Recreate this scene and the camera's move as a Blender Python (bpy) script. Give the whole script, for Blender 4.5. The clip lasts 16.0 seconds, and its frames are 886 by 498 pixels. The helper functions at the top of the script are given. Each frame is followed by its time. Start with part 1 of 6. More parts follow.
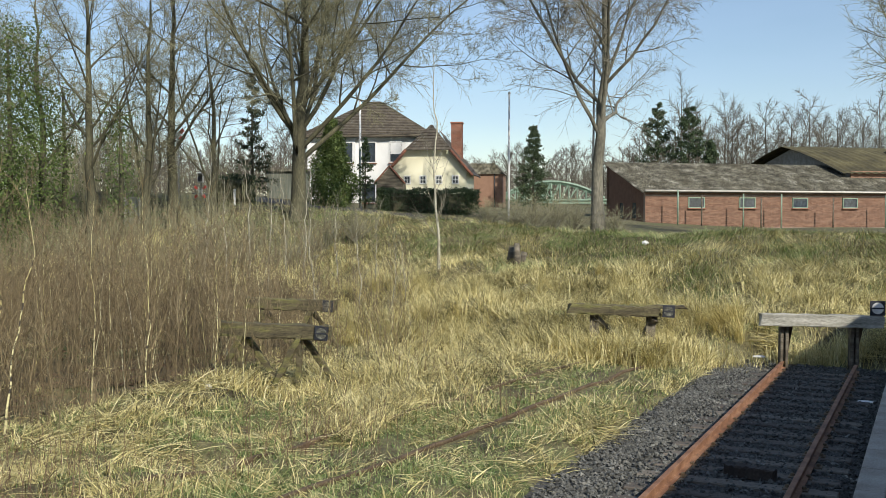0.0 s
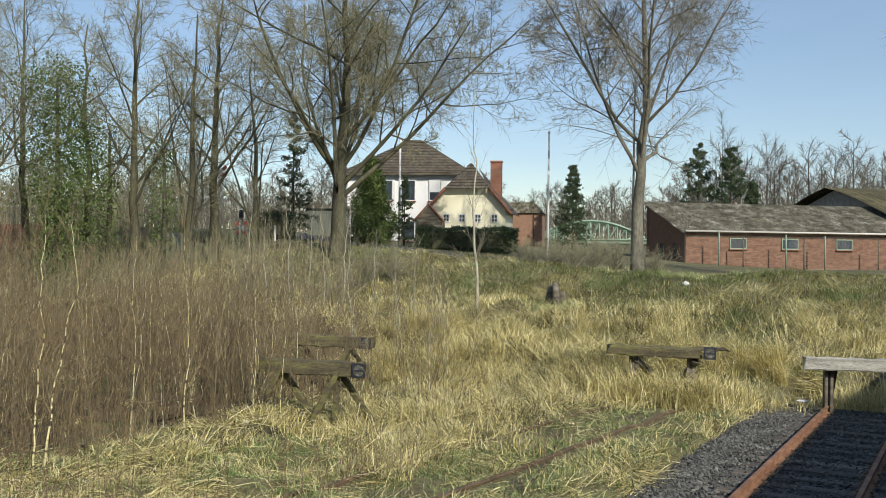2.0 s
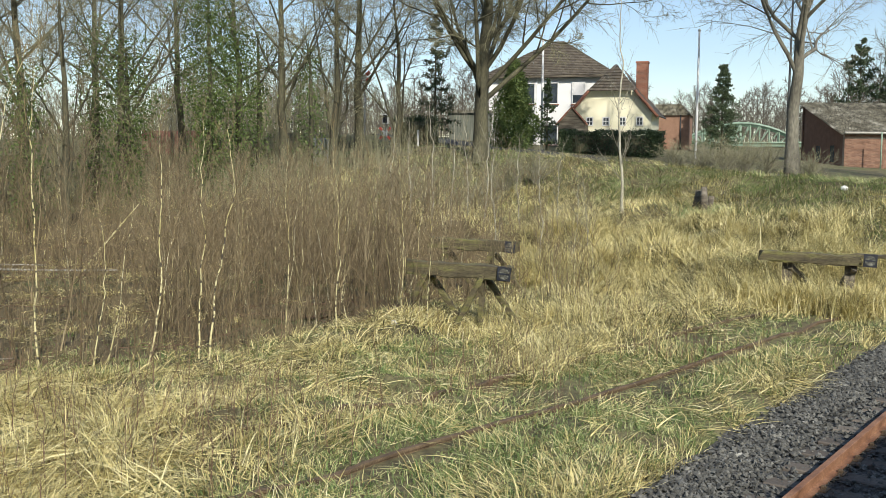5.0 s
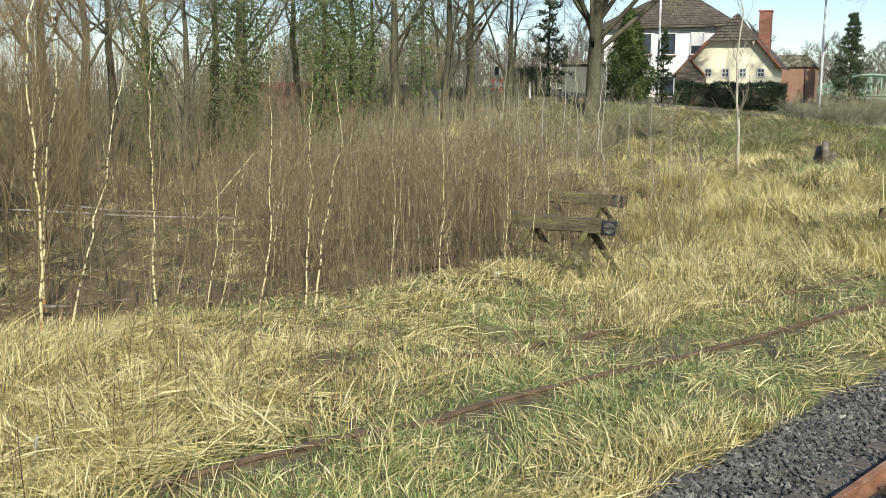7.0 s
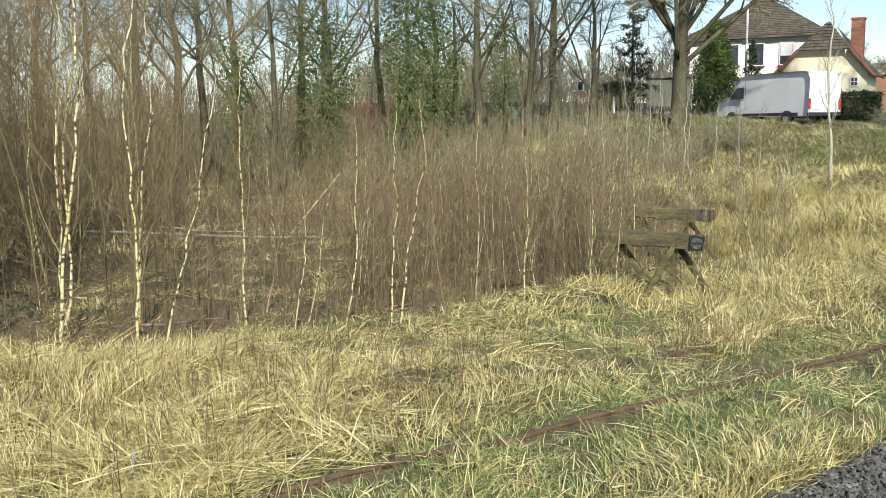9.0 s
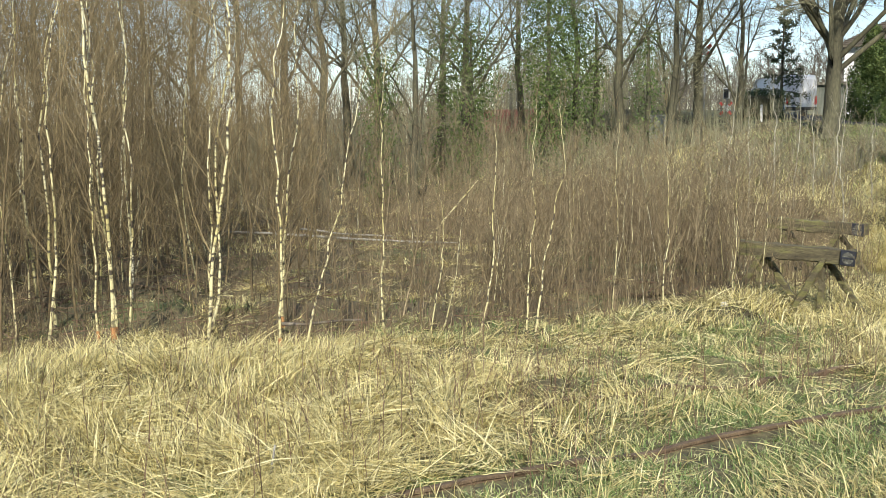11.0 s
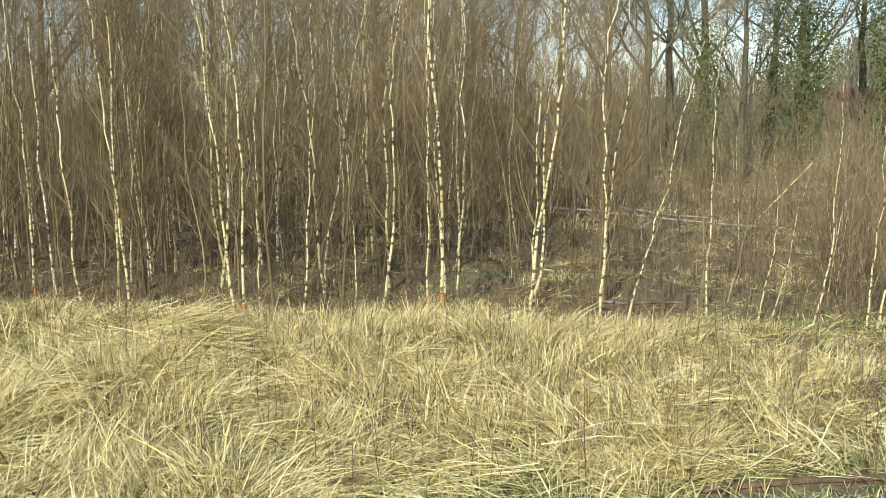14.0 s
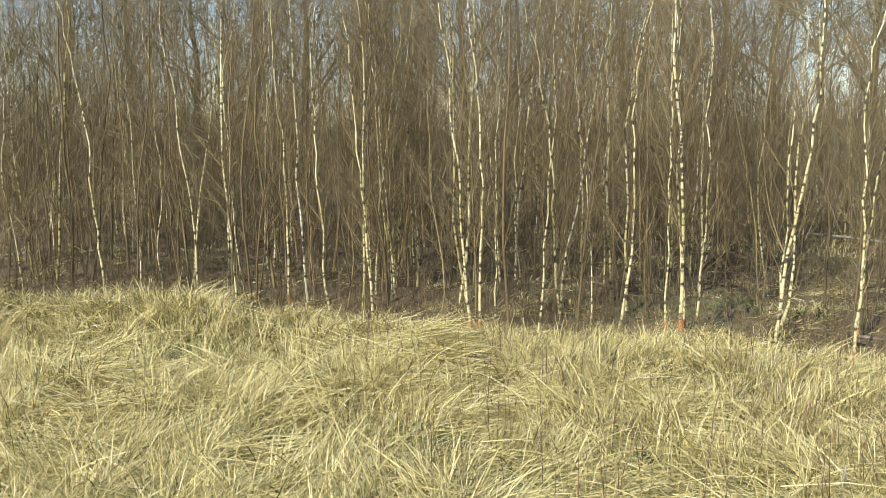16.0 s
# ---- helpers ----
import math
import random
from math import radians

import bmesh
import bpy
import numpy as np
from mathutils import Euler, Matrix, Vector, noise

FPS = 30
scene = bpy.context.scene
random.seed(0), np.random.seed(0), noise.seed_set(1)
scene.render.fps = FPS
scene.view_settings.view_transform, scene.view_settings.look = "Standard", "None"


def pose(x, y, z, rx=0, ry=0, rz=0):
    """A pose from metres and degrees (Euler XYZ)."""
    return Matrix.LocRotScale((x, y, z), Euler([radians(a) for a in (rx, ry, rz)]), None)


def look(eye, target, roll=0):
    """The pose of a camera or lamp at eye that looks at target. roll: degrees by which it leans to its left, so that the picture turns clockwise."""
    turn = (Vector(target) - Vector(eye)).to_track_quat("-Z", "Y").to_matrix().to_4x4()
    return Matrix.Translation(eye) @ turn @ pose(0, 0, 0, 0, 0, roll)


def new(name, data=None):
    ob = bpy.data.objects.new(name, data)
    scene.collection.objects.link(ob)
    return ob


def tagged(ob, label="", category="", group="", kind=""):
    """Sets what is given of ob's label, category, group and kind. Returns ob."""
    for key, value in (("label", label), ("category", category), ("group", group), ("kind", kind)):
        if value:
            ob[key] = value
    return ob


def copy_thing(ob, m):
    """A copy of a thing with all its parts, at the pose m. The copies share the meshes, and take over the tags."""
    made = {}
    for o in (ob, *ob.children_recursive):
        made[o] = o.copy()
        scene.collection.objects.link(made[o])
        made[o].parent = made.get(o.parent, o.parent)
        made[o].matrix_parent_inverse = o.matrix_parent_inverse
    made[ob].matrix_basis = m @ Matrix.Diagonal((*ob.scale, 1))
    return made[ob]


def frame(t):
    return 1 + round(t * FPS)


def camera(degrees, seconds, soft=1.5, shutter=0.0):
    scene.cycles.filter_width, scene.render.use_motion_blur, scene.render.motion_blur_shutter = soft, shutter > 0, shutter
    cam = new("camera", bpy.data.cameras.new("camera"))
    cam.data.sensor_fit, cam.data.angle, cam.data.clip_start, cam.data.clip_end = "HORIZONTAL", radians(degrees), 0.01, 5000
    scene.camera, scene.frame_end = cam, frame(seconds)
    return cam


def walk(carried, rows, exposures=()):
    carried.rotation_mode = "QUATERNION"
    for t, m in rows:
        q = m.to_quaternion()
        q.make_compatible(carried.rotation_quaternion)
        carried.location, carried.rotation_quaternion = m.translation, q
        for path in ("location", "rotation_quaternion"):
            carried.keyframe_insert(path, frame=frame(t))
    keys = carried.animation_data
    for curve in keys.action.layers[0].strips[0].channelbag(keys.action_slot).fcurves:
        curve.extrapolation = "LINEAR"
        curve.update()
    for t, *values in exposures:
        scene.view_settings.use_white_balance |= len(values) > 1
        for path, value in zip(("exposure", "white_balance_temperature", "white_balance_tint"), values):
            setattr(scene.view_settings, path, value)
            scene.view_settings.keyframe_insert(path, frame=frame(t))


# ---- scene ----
# ---- camera ----
# seconds, place, then the turn to the right of +Y, the tilt and the lean
PATH = [
    (0.0, 0.049, 0.057, 3.273, -7.360, -2.003, -0.003),
    (0.5, 0.051, 0.064, 3.276, -7.413, -1.985, -0.151),
    (1.0, 0.047, 0.066, 3.274, -8.445, -1.091, 0.139),
    (1.5, 0.042, 0.079, 3.279, -9.005, -0.359, 0.433),
    (2.0, 0.039, 0.080, 3.273, -9.596, 0.202, 0.576),
    (2.5, 0.020, 0.058, 3.267, -10.685, 0.548, 0.427),
    (3.0, -0.009, 0.042, 3.271, -12.111, 0.381, 0.409),
    (3.5, -0.043, 0.045, 3.263, -13.748, -0.245, 0.244),
    (4.0, -0.067, 0.030, 3.252, -14.763, -1.754, 0.157),
    (4.5, -0.085, 0.060, 3.263, -16.100, -2.870, 0.346),
    (5.0, -0.059, 0.096, 3.249, -17.693, -5.373, 0.337),
    (5.2, -0.040, 0.082, 3.252, -18.455, -6.330, 0.463),
    (7.3, 0.117, 0.068, 3.244, -24.920, -8.138, 0.354),
    (7.5, 0.119, 0.054, 3.239, -25.387, -8.038, 0.209),
    (8.0, 0.124, 0.044, 3.253, -26.482, -7.746, -0.320),
    (8.5, 0.136, 0.038, 3.253, -27.552, -7.432, -0.701),
    (9.0, 0.130, 0.043, 3.256, -29.156, -7.169, -0.646),
    (9.5, 0.150, 0.017, 3.257, -32.344, -7.015, -0.532),
    (10.0, 0.174, -0.025, 3.266, -34.856, -6.803, -0.249),
    (10.2, 0.168, -0.014, 3.275, -35.570, -6.770, -0.191),
    (12.3, -0.009, 0.035, 3.197, -41.753, -7.241, -0.207),
    (12.5, -0.029, 0.022, 3.190, -43.407, -7.432, -0.157),
    (13.0, -0.039, -0.044, 3.213, -47.029, -7.750, 0.204),
    (13.5, -0.065, -0.095, 3.228, -50.621, -7.917, 0.453),
    (14.0, -0.065, -0.094, 3.243, -55.047, -8.034, 0.403),
    (14.5, -0.064, -0.055, 3.254, -58.948, -7.965, 0.367),
    (15.0, -0.057, -0.040, 3.250, -62.355, -7.685, 0.193),
    (15.5, -0.048, -0.028, 3.260, -65.690, -7.308, 0.122),
    (16.0, -0.065, -0.017, 3.268, -69.093, -7.060, 0.438),
]


def carried_pose(x, y, z, turn, tilt, lean):
    a, b = radians(turn), radians(tilt)
    way = Vector((math.sin(a) * math.cos(b), math.cos(a) * math.cos(b), math.sin(b)))
    return look((x, y, z), Vector((x, y, z)) + way, lean)


cam = camera(48.33, 16.0, soft=0.85)
EXPOSURES = [(0.0, -0.04), (2.5, -0.12), (3.5, -0.10), (5.0, 0.08), (9.0, 0.28), (12.5, 0.40), (16.0, 0.38)]
walk(cam, [(r[0], carried_pose(*r[1:])) for r in PATH], EXPOSURES)

# ---- light ----
SUN_TURN, SUN_HEIGHT = 145.0, 33.5
world = bpy.data.worlds.new("sky")
scene.world = world
world.use_nodes = True
wn, wl = world.node_tree.nodes, world.node_tree.links
sky = wn.new("ShaderNodeTexSky")
sky.sky_type = "NISHITA"
sky.sun_disc = False
sky.sun_elevation, sky.sun_rotation = radians(SUN_HEIGHT), radians(SUN_TURN)
sky.air_density, sky.dust_density, sky.ozone_density = 1.0, 0.25, 1.6
# thin high cloud drawn out across the blue
cloud_at, cloud_map = wn.new("ShaderNodeTexCoord"), wn.new("ShaderNodeMapping")
cloud_map.inputs["Scale"].default_value = (1.2, 1.2, 4.5)
cloud_map.inputs["Rotation"].default_value = (0.25, 0.1, 0.6)
cloud, veil, haze = wn.new("ShaderNodeTexNoise"), wn.new("ShaderNodeMapRange"), wn.new("ShaderNodeMix")
cloud.inputs["Scale"].default_value, cloud.inputs["Detail"].default_value = 2.2, 7
veil.inputs[1].default_value, veil.inputs[2].default_value = 0.36, 0.74
veil.inputs[3].default_value, veil.inputs[4].default_value = 0.05, 0.40
haze.data_type = "RGBA"
haze.inputs[7].default_value = (4.3, 5.8, 8.2, 1)
wl.new(cloud_at.outputs["Generated"], cloud_map.inputs[0])
wl.new(cloud_map.outputs[0], cloud.inputs["Vector"])
wl.new(cloud.outputs[0], veil.inputs[0])
wl.new(veil.outputs[0], haze.inputs[0])
wl.new(sky.outputs[0], haze.inputs[6])
wl.new(haze.outputs[2], wn["Background"].inputs[0])
wn["Background"].inputs[1].default_value = 0.122
sun_data = bpy.data.lights.new("sun", "SUN")
sun_data.energy, sun_data.angle, sun_data.color = 5.2, radians(0.6), (1.0, 0.94, 0.83)
sun = new("sun", sun_data)
_a, _e = radians(SUN_TURN), radians(SUN_HEIGHT)
TO_SUN = Vector((math.sin(_a) * math.cos(_e), math.cos(_a) * math.cos(_e), math.sin(_e)))
sun.matrix_world = look((0, 0, 40), Vector((0, 0, 40)) - TO_SUN)

# ---- materials ----
RNG = np.random.default_rng(7)


def ramp(nodes, stops):
    r = nodes.new("ShaderNodeValToRGB")
    el = r.color_ramp.elements
    while len(el) < len(stops):
        el.new(0.5)
    for e, (at, c) in zip(el, stops):
        e.position, e.color = at, (*c, 1)
    return r


def material(name, stops, scale=4.0, fine=60.0, rough=0.85, metal=0.0, bump=0.3, mix=0.35, by=None, stretch=(1, 1, 1), depth=0.01, scale_mix=0.65):
    """A surface in two scales of noise: stops colour the coarse one, the fine one varies its brightness and relief.
    by: 'island' or 'object' mixes a random step of the ramp in for each piece."""
    m = bpy.data.materials.new(name)
    m.use_nodes = True
    n, l = m.node_tree.nodes, m.node_tree.links
    b = n["Principled BSDF"]
    b.inputs["Roughness"].default_value, b.inputs["Metallic"].default_value = rough, metal
    tc = n.new("ShaderNodeTexCoord")
    mp = n.new("ShaderNodeMapping")
    mp.inputs["Scale"].default_value = stretch
    l.new(tc.outputs["Object"], mp.inputs[0])
    big, small = n.new("ShaderNodeTexNoise"), n.new("ShaderNodeTexNoise")
    big.inputs["Scale"].default_value, big.inputs["Detail"].default_value = scale, 5
    small.inputs["Scale"].default_value, small.inputs["Detail"].default_value = fine, 4
    l.new(mp.outputs[0], big.inputs["Vector"])
    l.new(mp.outputs[0], small.inputs["Vector"])
    spread = n.new("ShaderNodeMapRange")
    spread.inputs[1].default_value, spread.inputs[2].default_value = 0.28, 0.72
    l.new(big.outputs[0], spread.inputs[0])
    value = spread.outputs[0]
    if by:
        src = n.new("ShaderNodeNewGeometry" if by == "island" else "ShaderNodeObjectInfo")
        mx = n.new("ShaderNodeMix")
        mx.inputs[0].default_value = scale_mix
        l.new(value, mx.inputs[2])
        l.new(src.outputs["Random Per Island" if by == "island" else "Random"], mx.inputs[3])
        value = mx.outputs[0]
    r = ramp(n, stops)
    l.new(value, r.inputs[0])
    grain = n.new("ShaderNodeMapRange")
    grain.inputs[1].default_value, grain.inputs[2].default_value = 0.3, 0.7
    grain.inputs[3].default_value, grain.inputs[4].default_value = 1 - mix, 1 + mix * 0.6
    l.new(small.outputs[0], grain.inputs[0])
    mul = n.new("ShaderNodeVectorMath")
    mul.operation = "SCALE"
    l.new(r.outputs[0], mul.inputs[0])
    l.new(grain.outputs[0], mul.inputs["Scale"])
    l.new(mul.outputs[0], b.inputs["Base Color"])
    if bump:
        bp = n.new("ShaderNodeBump")
        bp.inputs["Strength"].default_value, bp.inputs["Distance"].default_value = bump, depth
        l.new(small.outputs[0], bp.inputs["Height"])
        l.new(bp.outputs[0], b.inputs["Normal"])
    return m


def leafy(m, amount=0.35):
    """Lets light pass through thin blades and leaves."""
    n, l = m.node_tree.nodes, m.node_tree.links
    b, out = n["Principled BSDF"], n["Material Output"]
    tr, mx = n.new("ShaderNodeBsdfTranslucent"), n.new("ShaderNodeMixShader")
    src = b.inputs["Base Color"].links[0].from_socket
    l.new(src, tr.inputs[0])
    mx.inputs[0].default_value = amount
    l.new(b.outputs[0], mx.inputs[1])
    l.new(tr.outputs[0], mx.inputs[2])
    l.new(mx.outputs[0], out.inputs[0])
    return m


# ---- mesh tools ----
def mesh_of(name, verts, quads=None, tris=None, smooth=False):
    """A mesh from arrays of corners and of faces with four and three corners."""
    me = bpy.data.meshes.new(name)
    verts = np.asarray(verts, dtype=np.float32).reshape(-1, 3)
    q = np.asarray(quads if quads is not None else [], dtype=np.int32).reshape(-1, 4)
    t = np.asarray(tris if tris is not None else [], dtype=np.int32).reshape(-1, 3)
    t = np.concatenate([t, q[q[:, 3] < 0][:, :3]])  # a fourth corner of -1 marks a triangle
    q = q[q[:, 3] >= 0]
    me.vertices.add(len(verts))
    me.vertices.foreach_set("co", verts.ravel())
    loops = np.concatenate([q.ravel(), t.ravel()])
    me.loops.add(len(loops))
    me.loops.foreach_set("vertex_index", loops)
    me.polygons.add(len(q) + len(t))
    starts = np.concatenate([np.arange(len(q)) * 4, len(q) * 4 + np.arange(len(t)) * 3])
    me.polygons.foreach_set("loop_start", starts.astype(np.int32))
    me.polygons.foreach_set("use_smooth", np.full(len(q) + len(t), smooth))
    me.update(calc_edges=True)
    return me


def tubes(P, R, sides=3):
    """Corners and quads of n tapered tubes: P is n x k x 3, R is n x k."""
    n, k, _ = P.shape
    d = np.gradient(P, axis=1)
    d /= np.linalg.norm(d, axis=2, keepdims=True) + 1e-9
    ref = np.where(np.abs(d[..., 2:3]) > 0.9, [[[1.0, 0, 0]]], [[[0, 0, 1.0]]])
    u = np.cross(d, ref)
    u /= np.linalg.norm(u, axis=2, keepdims=True) + 1e-9
    w = np.cross(d, u)
    a = np.arange(sides) * 2 * np.pi / sides
    ring = u[:, :, None, :] * np.cos(a)[None, None, :, None] + w[:, :, None, :] * np.sin(a)[None, None, :, None]
    V = P[:, :, None, :] + ring * R[:, :, None, None]
    idx = np.arange(n * k * sides).reshape(n, k, sides)
    nxt = np.roll(idx, -1, axis=2)
    Q = np.stack([idx[:, :-1], nxt[:, :-1], nxt[:, 1:], idx[:, 1:]], axis=-1).reshape(-1, 4)
    return V.reshape(-1, 3), Q


def spikes(P, R, sides=3):
    """Like tubes, but the last stretch of each runs out to a point."""
    n, k, _ = P.shape
    V, Q = tubes(P[:, :-1], R[:, :-1], sides) if k > 2 else (None, np.zeros((0, 4), int))
    if k == 2:
        d = P[:, 1] - P[:, 0]
        d = d / (np.linalg.norm(d, axis=1, keepdims=True) + 1e-9)
        ref = np.where(np.abs(d[:, 2:3]) > 0.9, [[1.0, 0, 0]], [[0, 0, 1.0]])
        u = np.cross(d, ref)
        u /= np.linalg.norm(u, axis=1, keepdims=True) + 1e-9
        w = np.cross(d, u)
        a = np.arange(sides) * 2 * np.pi / sides
        V = (P[:, 0, None] + (u[:, None] * np.cos(a)[None, :, None] + w[:, None] * np.sin(a)[None, :, None]) * R[:, 0, None, None]).reshape(-1, 3)
    last = (np.arange(n * (k - 1) * sides).reshape(n, k - 1, sides))[:, -1]
    tip = n * (k - 1) * sides + np.arange(n)
    nxt = np.roll(last, -1, axis=1)
    T = np.stack([last, nxt, np.repeat(tip[:, None], sides, 1), np.full((n, sides), -1)], -1).reshape(-1, 4)
    return np.concatenate([V, P[:, -1]]), np.concatenate([Q, T])


def joined(parts):
    """One pair of corners and quads from several."""
    vs, qs, at = [], [], 0
    for v, q in parts:
        vs.append(v)
        qs.append(np.where(q >= 0, q + at, -1))
        at += len(v)
    return np.concatenate(vs), np.concatenate(qs)


def put(name, me, mat, parent=None, label=""):
    ob = new(name, me)
    if not me.materials:
        me.materials.append(mat)
    if parent:
        ob.parent = parent
    if label:
        ob["label"] = label
    return ob


def part(name, bm, mat, parent, label="", smooth=False):
    me = bpy.data.meshes.new(name)
    bmesh.ops.recalc_face_normals(bm, faces=bm.faces[:])
    bm.to_mesh(me)
    bm.free()
    for f in me.polygons:
        f.use_smooth = smooth
    return put(name, me, mat, parent, label)


def block(bm, size, m=None, bevel=0.0):
    """A box of that size round the origin of m, its edges rounded off."""
    r = bmesh.ops.create_cube(bm, size=1.0, matrix=Matrix.Diagonal((*size, 1)))
    vs = r["verts"]
    if bevel:
        es = list({e for v in vs for e in v.link_edges})
        r2 = bmesh.ops.bevel(bm, geom=es, offset=bevel, segments=1, affect="EDGES")
        vs = list({v for f in r2["faces"] for v in f.verts} | {v for v in vs if v.is_valid})
    if m is not None:
        bmesh.ops.transform(bm, matrix=m, verts=vs)
    return vs


def boxed(name, size, m, mat, parent=None, label="", bevel=0.0):
    bm = bmesh.new()
    block(bm, size, m, bevel)
    return part(name, bm, mat, parent, label)


def prism(name, outline, length, m, mat, parent=None, label=""):
    """An outline in x and z, drawn out along y by length."""
    bm = bmesh.new()
    a = [bm.verts.new((x, 0, z)) for x, z in outline]
    b = [bm.verts.new((x, length, z)) for x, z in outline]
    bm.faces.new(a)
    bm.faces.new(b[::-1])
    for i in range(len(a)):
        j = (i + 1) % len(a)
        bm.faces.new((a[i], b[i], b[j], a[j]))
    bm.transform(m)
    return part(name, bm, mat, parent, label)


def rod(name, points, radii, mat, parent=None, label="", sides=8, smooth=True):
    P = np.array(points, dtype=float)[None]
    R = np.array(radii, dtype=float)[None] if np.ndim(radii) else np.full((1, len(points)), radii)
    v, q = tubes(P, R, sides)
    me = mesh_of(name, v, q, smooth=smooth)
    bm = bmesh.new()
    bm.from_mesh(me)
    bmesh.ops.holes_fill(bm, edges=[e for e in bm.edges if e.is_boundary], sides=0)
    bm.to_mesh(me)
    bm.free()
    return put(name, me, mat, parent, label)


def thing(name, x, y, z, turn=0.0, label="", category="", group="", kind=""):
    """The Empty at a thing's base; turn is clockwise from +Y."""
    ob = new(name)
    ob.matrix_basis = pose(x, y, z, 0, 0, -turn)
    return tagged(ob, label, category, group, kind)


def polar(turn, d):
    return d * math.sin(radians(turn)), d * math.cos(radians(turn))


# ---- lie of the land ----
def smooth01(t):
    t = np.clip(t, 0, 1)
    return t * t * (3 - 2 * t)


TRACK_TURN = 19.1
TX, TY = math.sin(radians(TRACK_TURN)), math.cos(radians(TRACK_TURN))
TRACK_FOOT = (-2.34, 0.0)  # the track's middle line passes here


def track_side(x, y):
    """Metres to the right of the middle of the live track."""
    return (x - TRACK_FOOT[0]) * TY - (y - TRACK_FOOT[1]) * TX


HASH = np.random.default_rng(99).random((256, 256))


def field_noise(x, y):
    """Smooth random values between 0 and 1 with a grain of one metre."""
    i, j = np.floor(x).astype(int), np.floor(y).astype(int)
    u, v = smooth01(x - i), smooth01(y - j)
    a, b = HASH[i % 256, j % 256], HASH[(i + 1) % 256, j % 256]
    c, d = HASH[i % 256, (j + 1) % 256], HASH[(i + 1) % 256, (j + 1) % 256]
    return (a * (1 - u) + b * u) * (1 - v) + (c * (1 - u) + d * u) * v


def lumps(x, y):
    return ((field_noise(x * 0.45, y * 0.45) - 0.5) * 0.22 + (field_noise(x * 1.1 + 40, y * 1.1) - 0.5) * 0.20
            + (field_noise(x * 2.6, y * 2.6 + 70) - 0.5) * 0.10)


def hummocks(x, y):
    """Humps of old tussocks on the steep foot of the bank."""
    q, p = 0.419 * x + 0.908 * y, -0.908 * x + 0.419 * y
    face = smooth01((q - 22.8) / 1.5) * (1 - smooth01((q - 30) / 5))
    a, b = field_noise(x * 0.7 + 11, y * 0.7 + 5), field_noise(x * 1.5 + 3, y * 1.5 + 19)
    lip = 0.38 * np.exp(-((q - 25.4 - 0.7 * np.sin(p * 0.35 + 1)) / 1.0) ** 2)
    return face * (0.7 * (a - 0.35) + 0.32 * (b - 0.5)) + lip


def land(x, y):
    """Height of the ground; rail heads lie at 0."""
    x, y = np.asarray(x, float), np.asarray(y, float)
    q, p = 0.419 * x + 0.908 * y, -0.908 * x + 0.419 * y
    top = np.clip(2.45 + (p - 20) * 0.07, 2.3, 4.8)
    s = smooth01((q - 22.6 - 0.8 * np.sin(p * 0.5)) / 20.0)
    side = track_side(x, y)
    near = np.exp(-((side + 4.5) / 2.5) ** 2) * 0.05
    bed = smooth01((-side - 2.0) / 0.5) + smooth01((side - 3.0) / 0.5) + smooth01((q - 23.7) / 0.8)
    rough = 1.25 * lumps(x, y) * np.clip(bed, 0, 1) * np.where(q < 60, 1, 0.4) * (0.35 + 0.65 * smooth01((-side - 4.5) / 3))
    low = -0.12 - 0.25 * (1 - np.clip(bed, 0, 1))
    crest = 0.30 * np.exp(-((q - 39.3) / 1.5) ** 2)
    return low + (top - low) * s + rough * (1 - 0.85 * smooth01((q - 40.2) / 1.5)) + near + crest + hummocks(x, y)


# ---- surfaces ----
GROUND = material("meadow_soil", [(0.0, (0.06, 0.05, 0.028)), (0.35, (0.115, 0.10, 0.048)), (0.6, (0.17, 0.15, 0.072)), (0.8, (0.095, 0.12, 0.036)), (1.0, (0.22, 0.19, 0.095))], 0.55, 9.0, 0.95, bump=0.8, mix=0.55, depth=0.08)
STRAW = leafy(material("dry_grass", [(0.0, (0.16, 0.122, 0.048)), (0.3, (0.53, 0.445, 0.18)), (0.6, (0.83, 0.735, 0.35)), (1.0, (0.96, 0.89, 0.56))], 1.7, 12.0, 0.6, bump=0, mix=0.25, by="island", scale_mix=0.7), 0.25)
THATCH = leafy(material("matted_thatch", [(0.0, (0.08, 0.07, 0.032)), (0.5, (0.185, 0.168, 0.076)), (1.0, (0.38, 0.345, 0.165))], 1.2, 12.0, 0.8, bump=0, mix=0.25, by="island"), 0.15)
GREEN = leafy(material("green_grass", [(0.0, (0.09, 0.155, 0.045)), (0.4, (0.19, 0.285, 0.085)), (0.6, (0.38, 0.44, 0.17)), (1.0, (0.80, 0.76, 0.43))], 0.9, 12.0, 0.6, bump=0, mix=0.25, by="island"), 0.3)
LITTER = material("leaf_litter", [(0.0, (0.085, 0.064, 0.032)), (0.5, (0.18, 0.14, 0.07)), (1.0, (0.36, 0.295, 0.15))], 1.5, 25.0, 0.95, bump=0.8, mix=0.5, by="island")
BARK = material("grey_bark", [(0.0, (0.04, 0.037, 0.021)), (0.5, (0.082, 0.077, 0.044)), (1.0, (0.15, 0.141, 0.081))], 1.2, 14.0, 0.9, bump=0.7, mix=0.4, stretch=(1, 1, 0.35), depth=0.04)
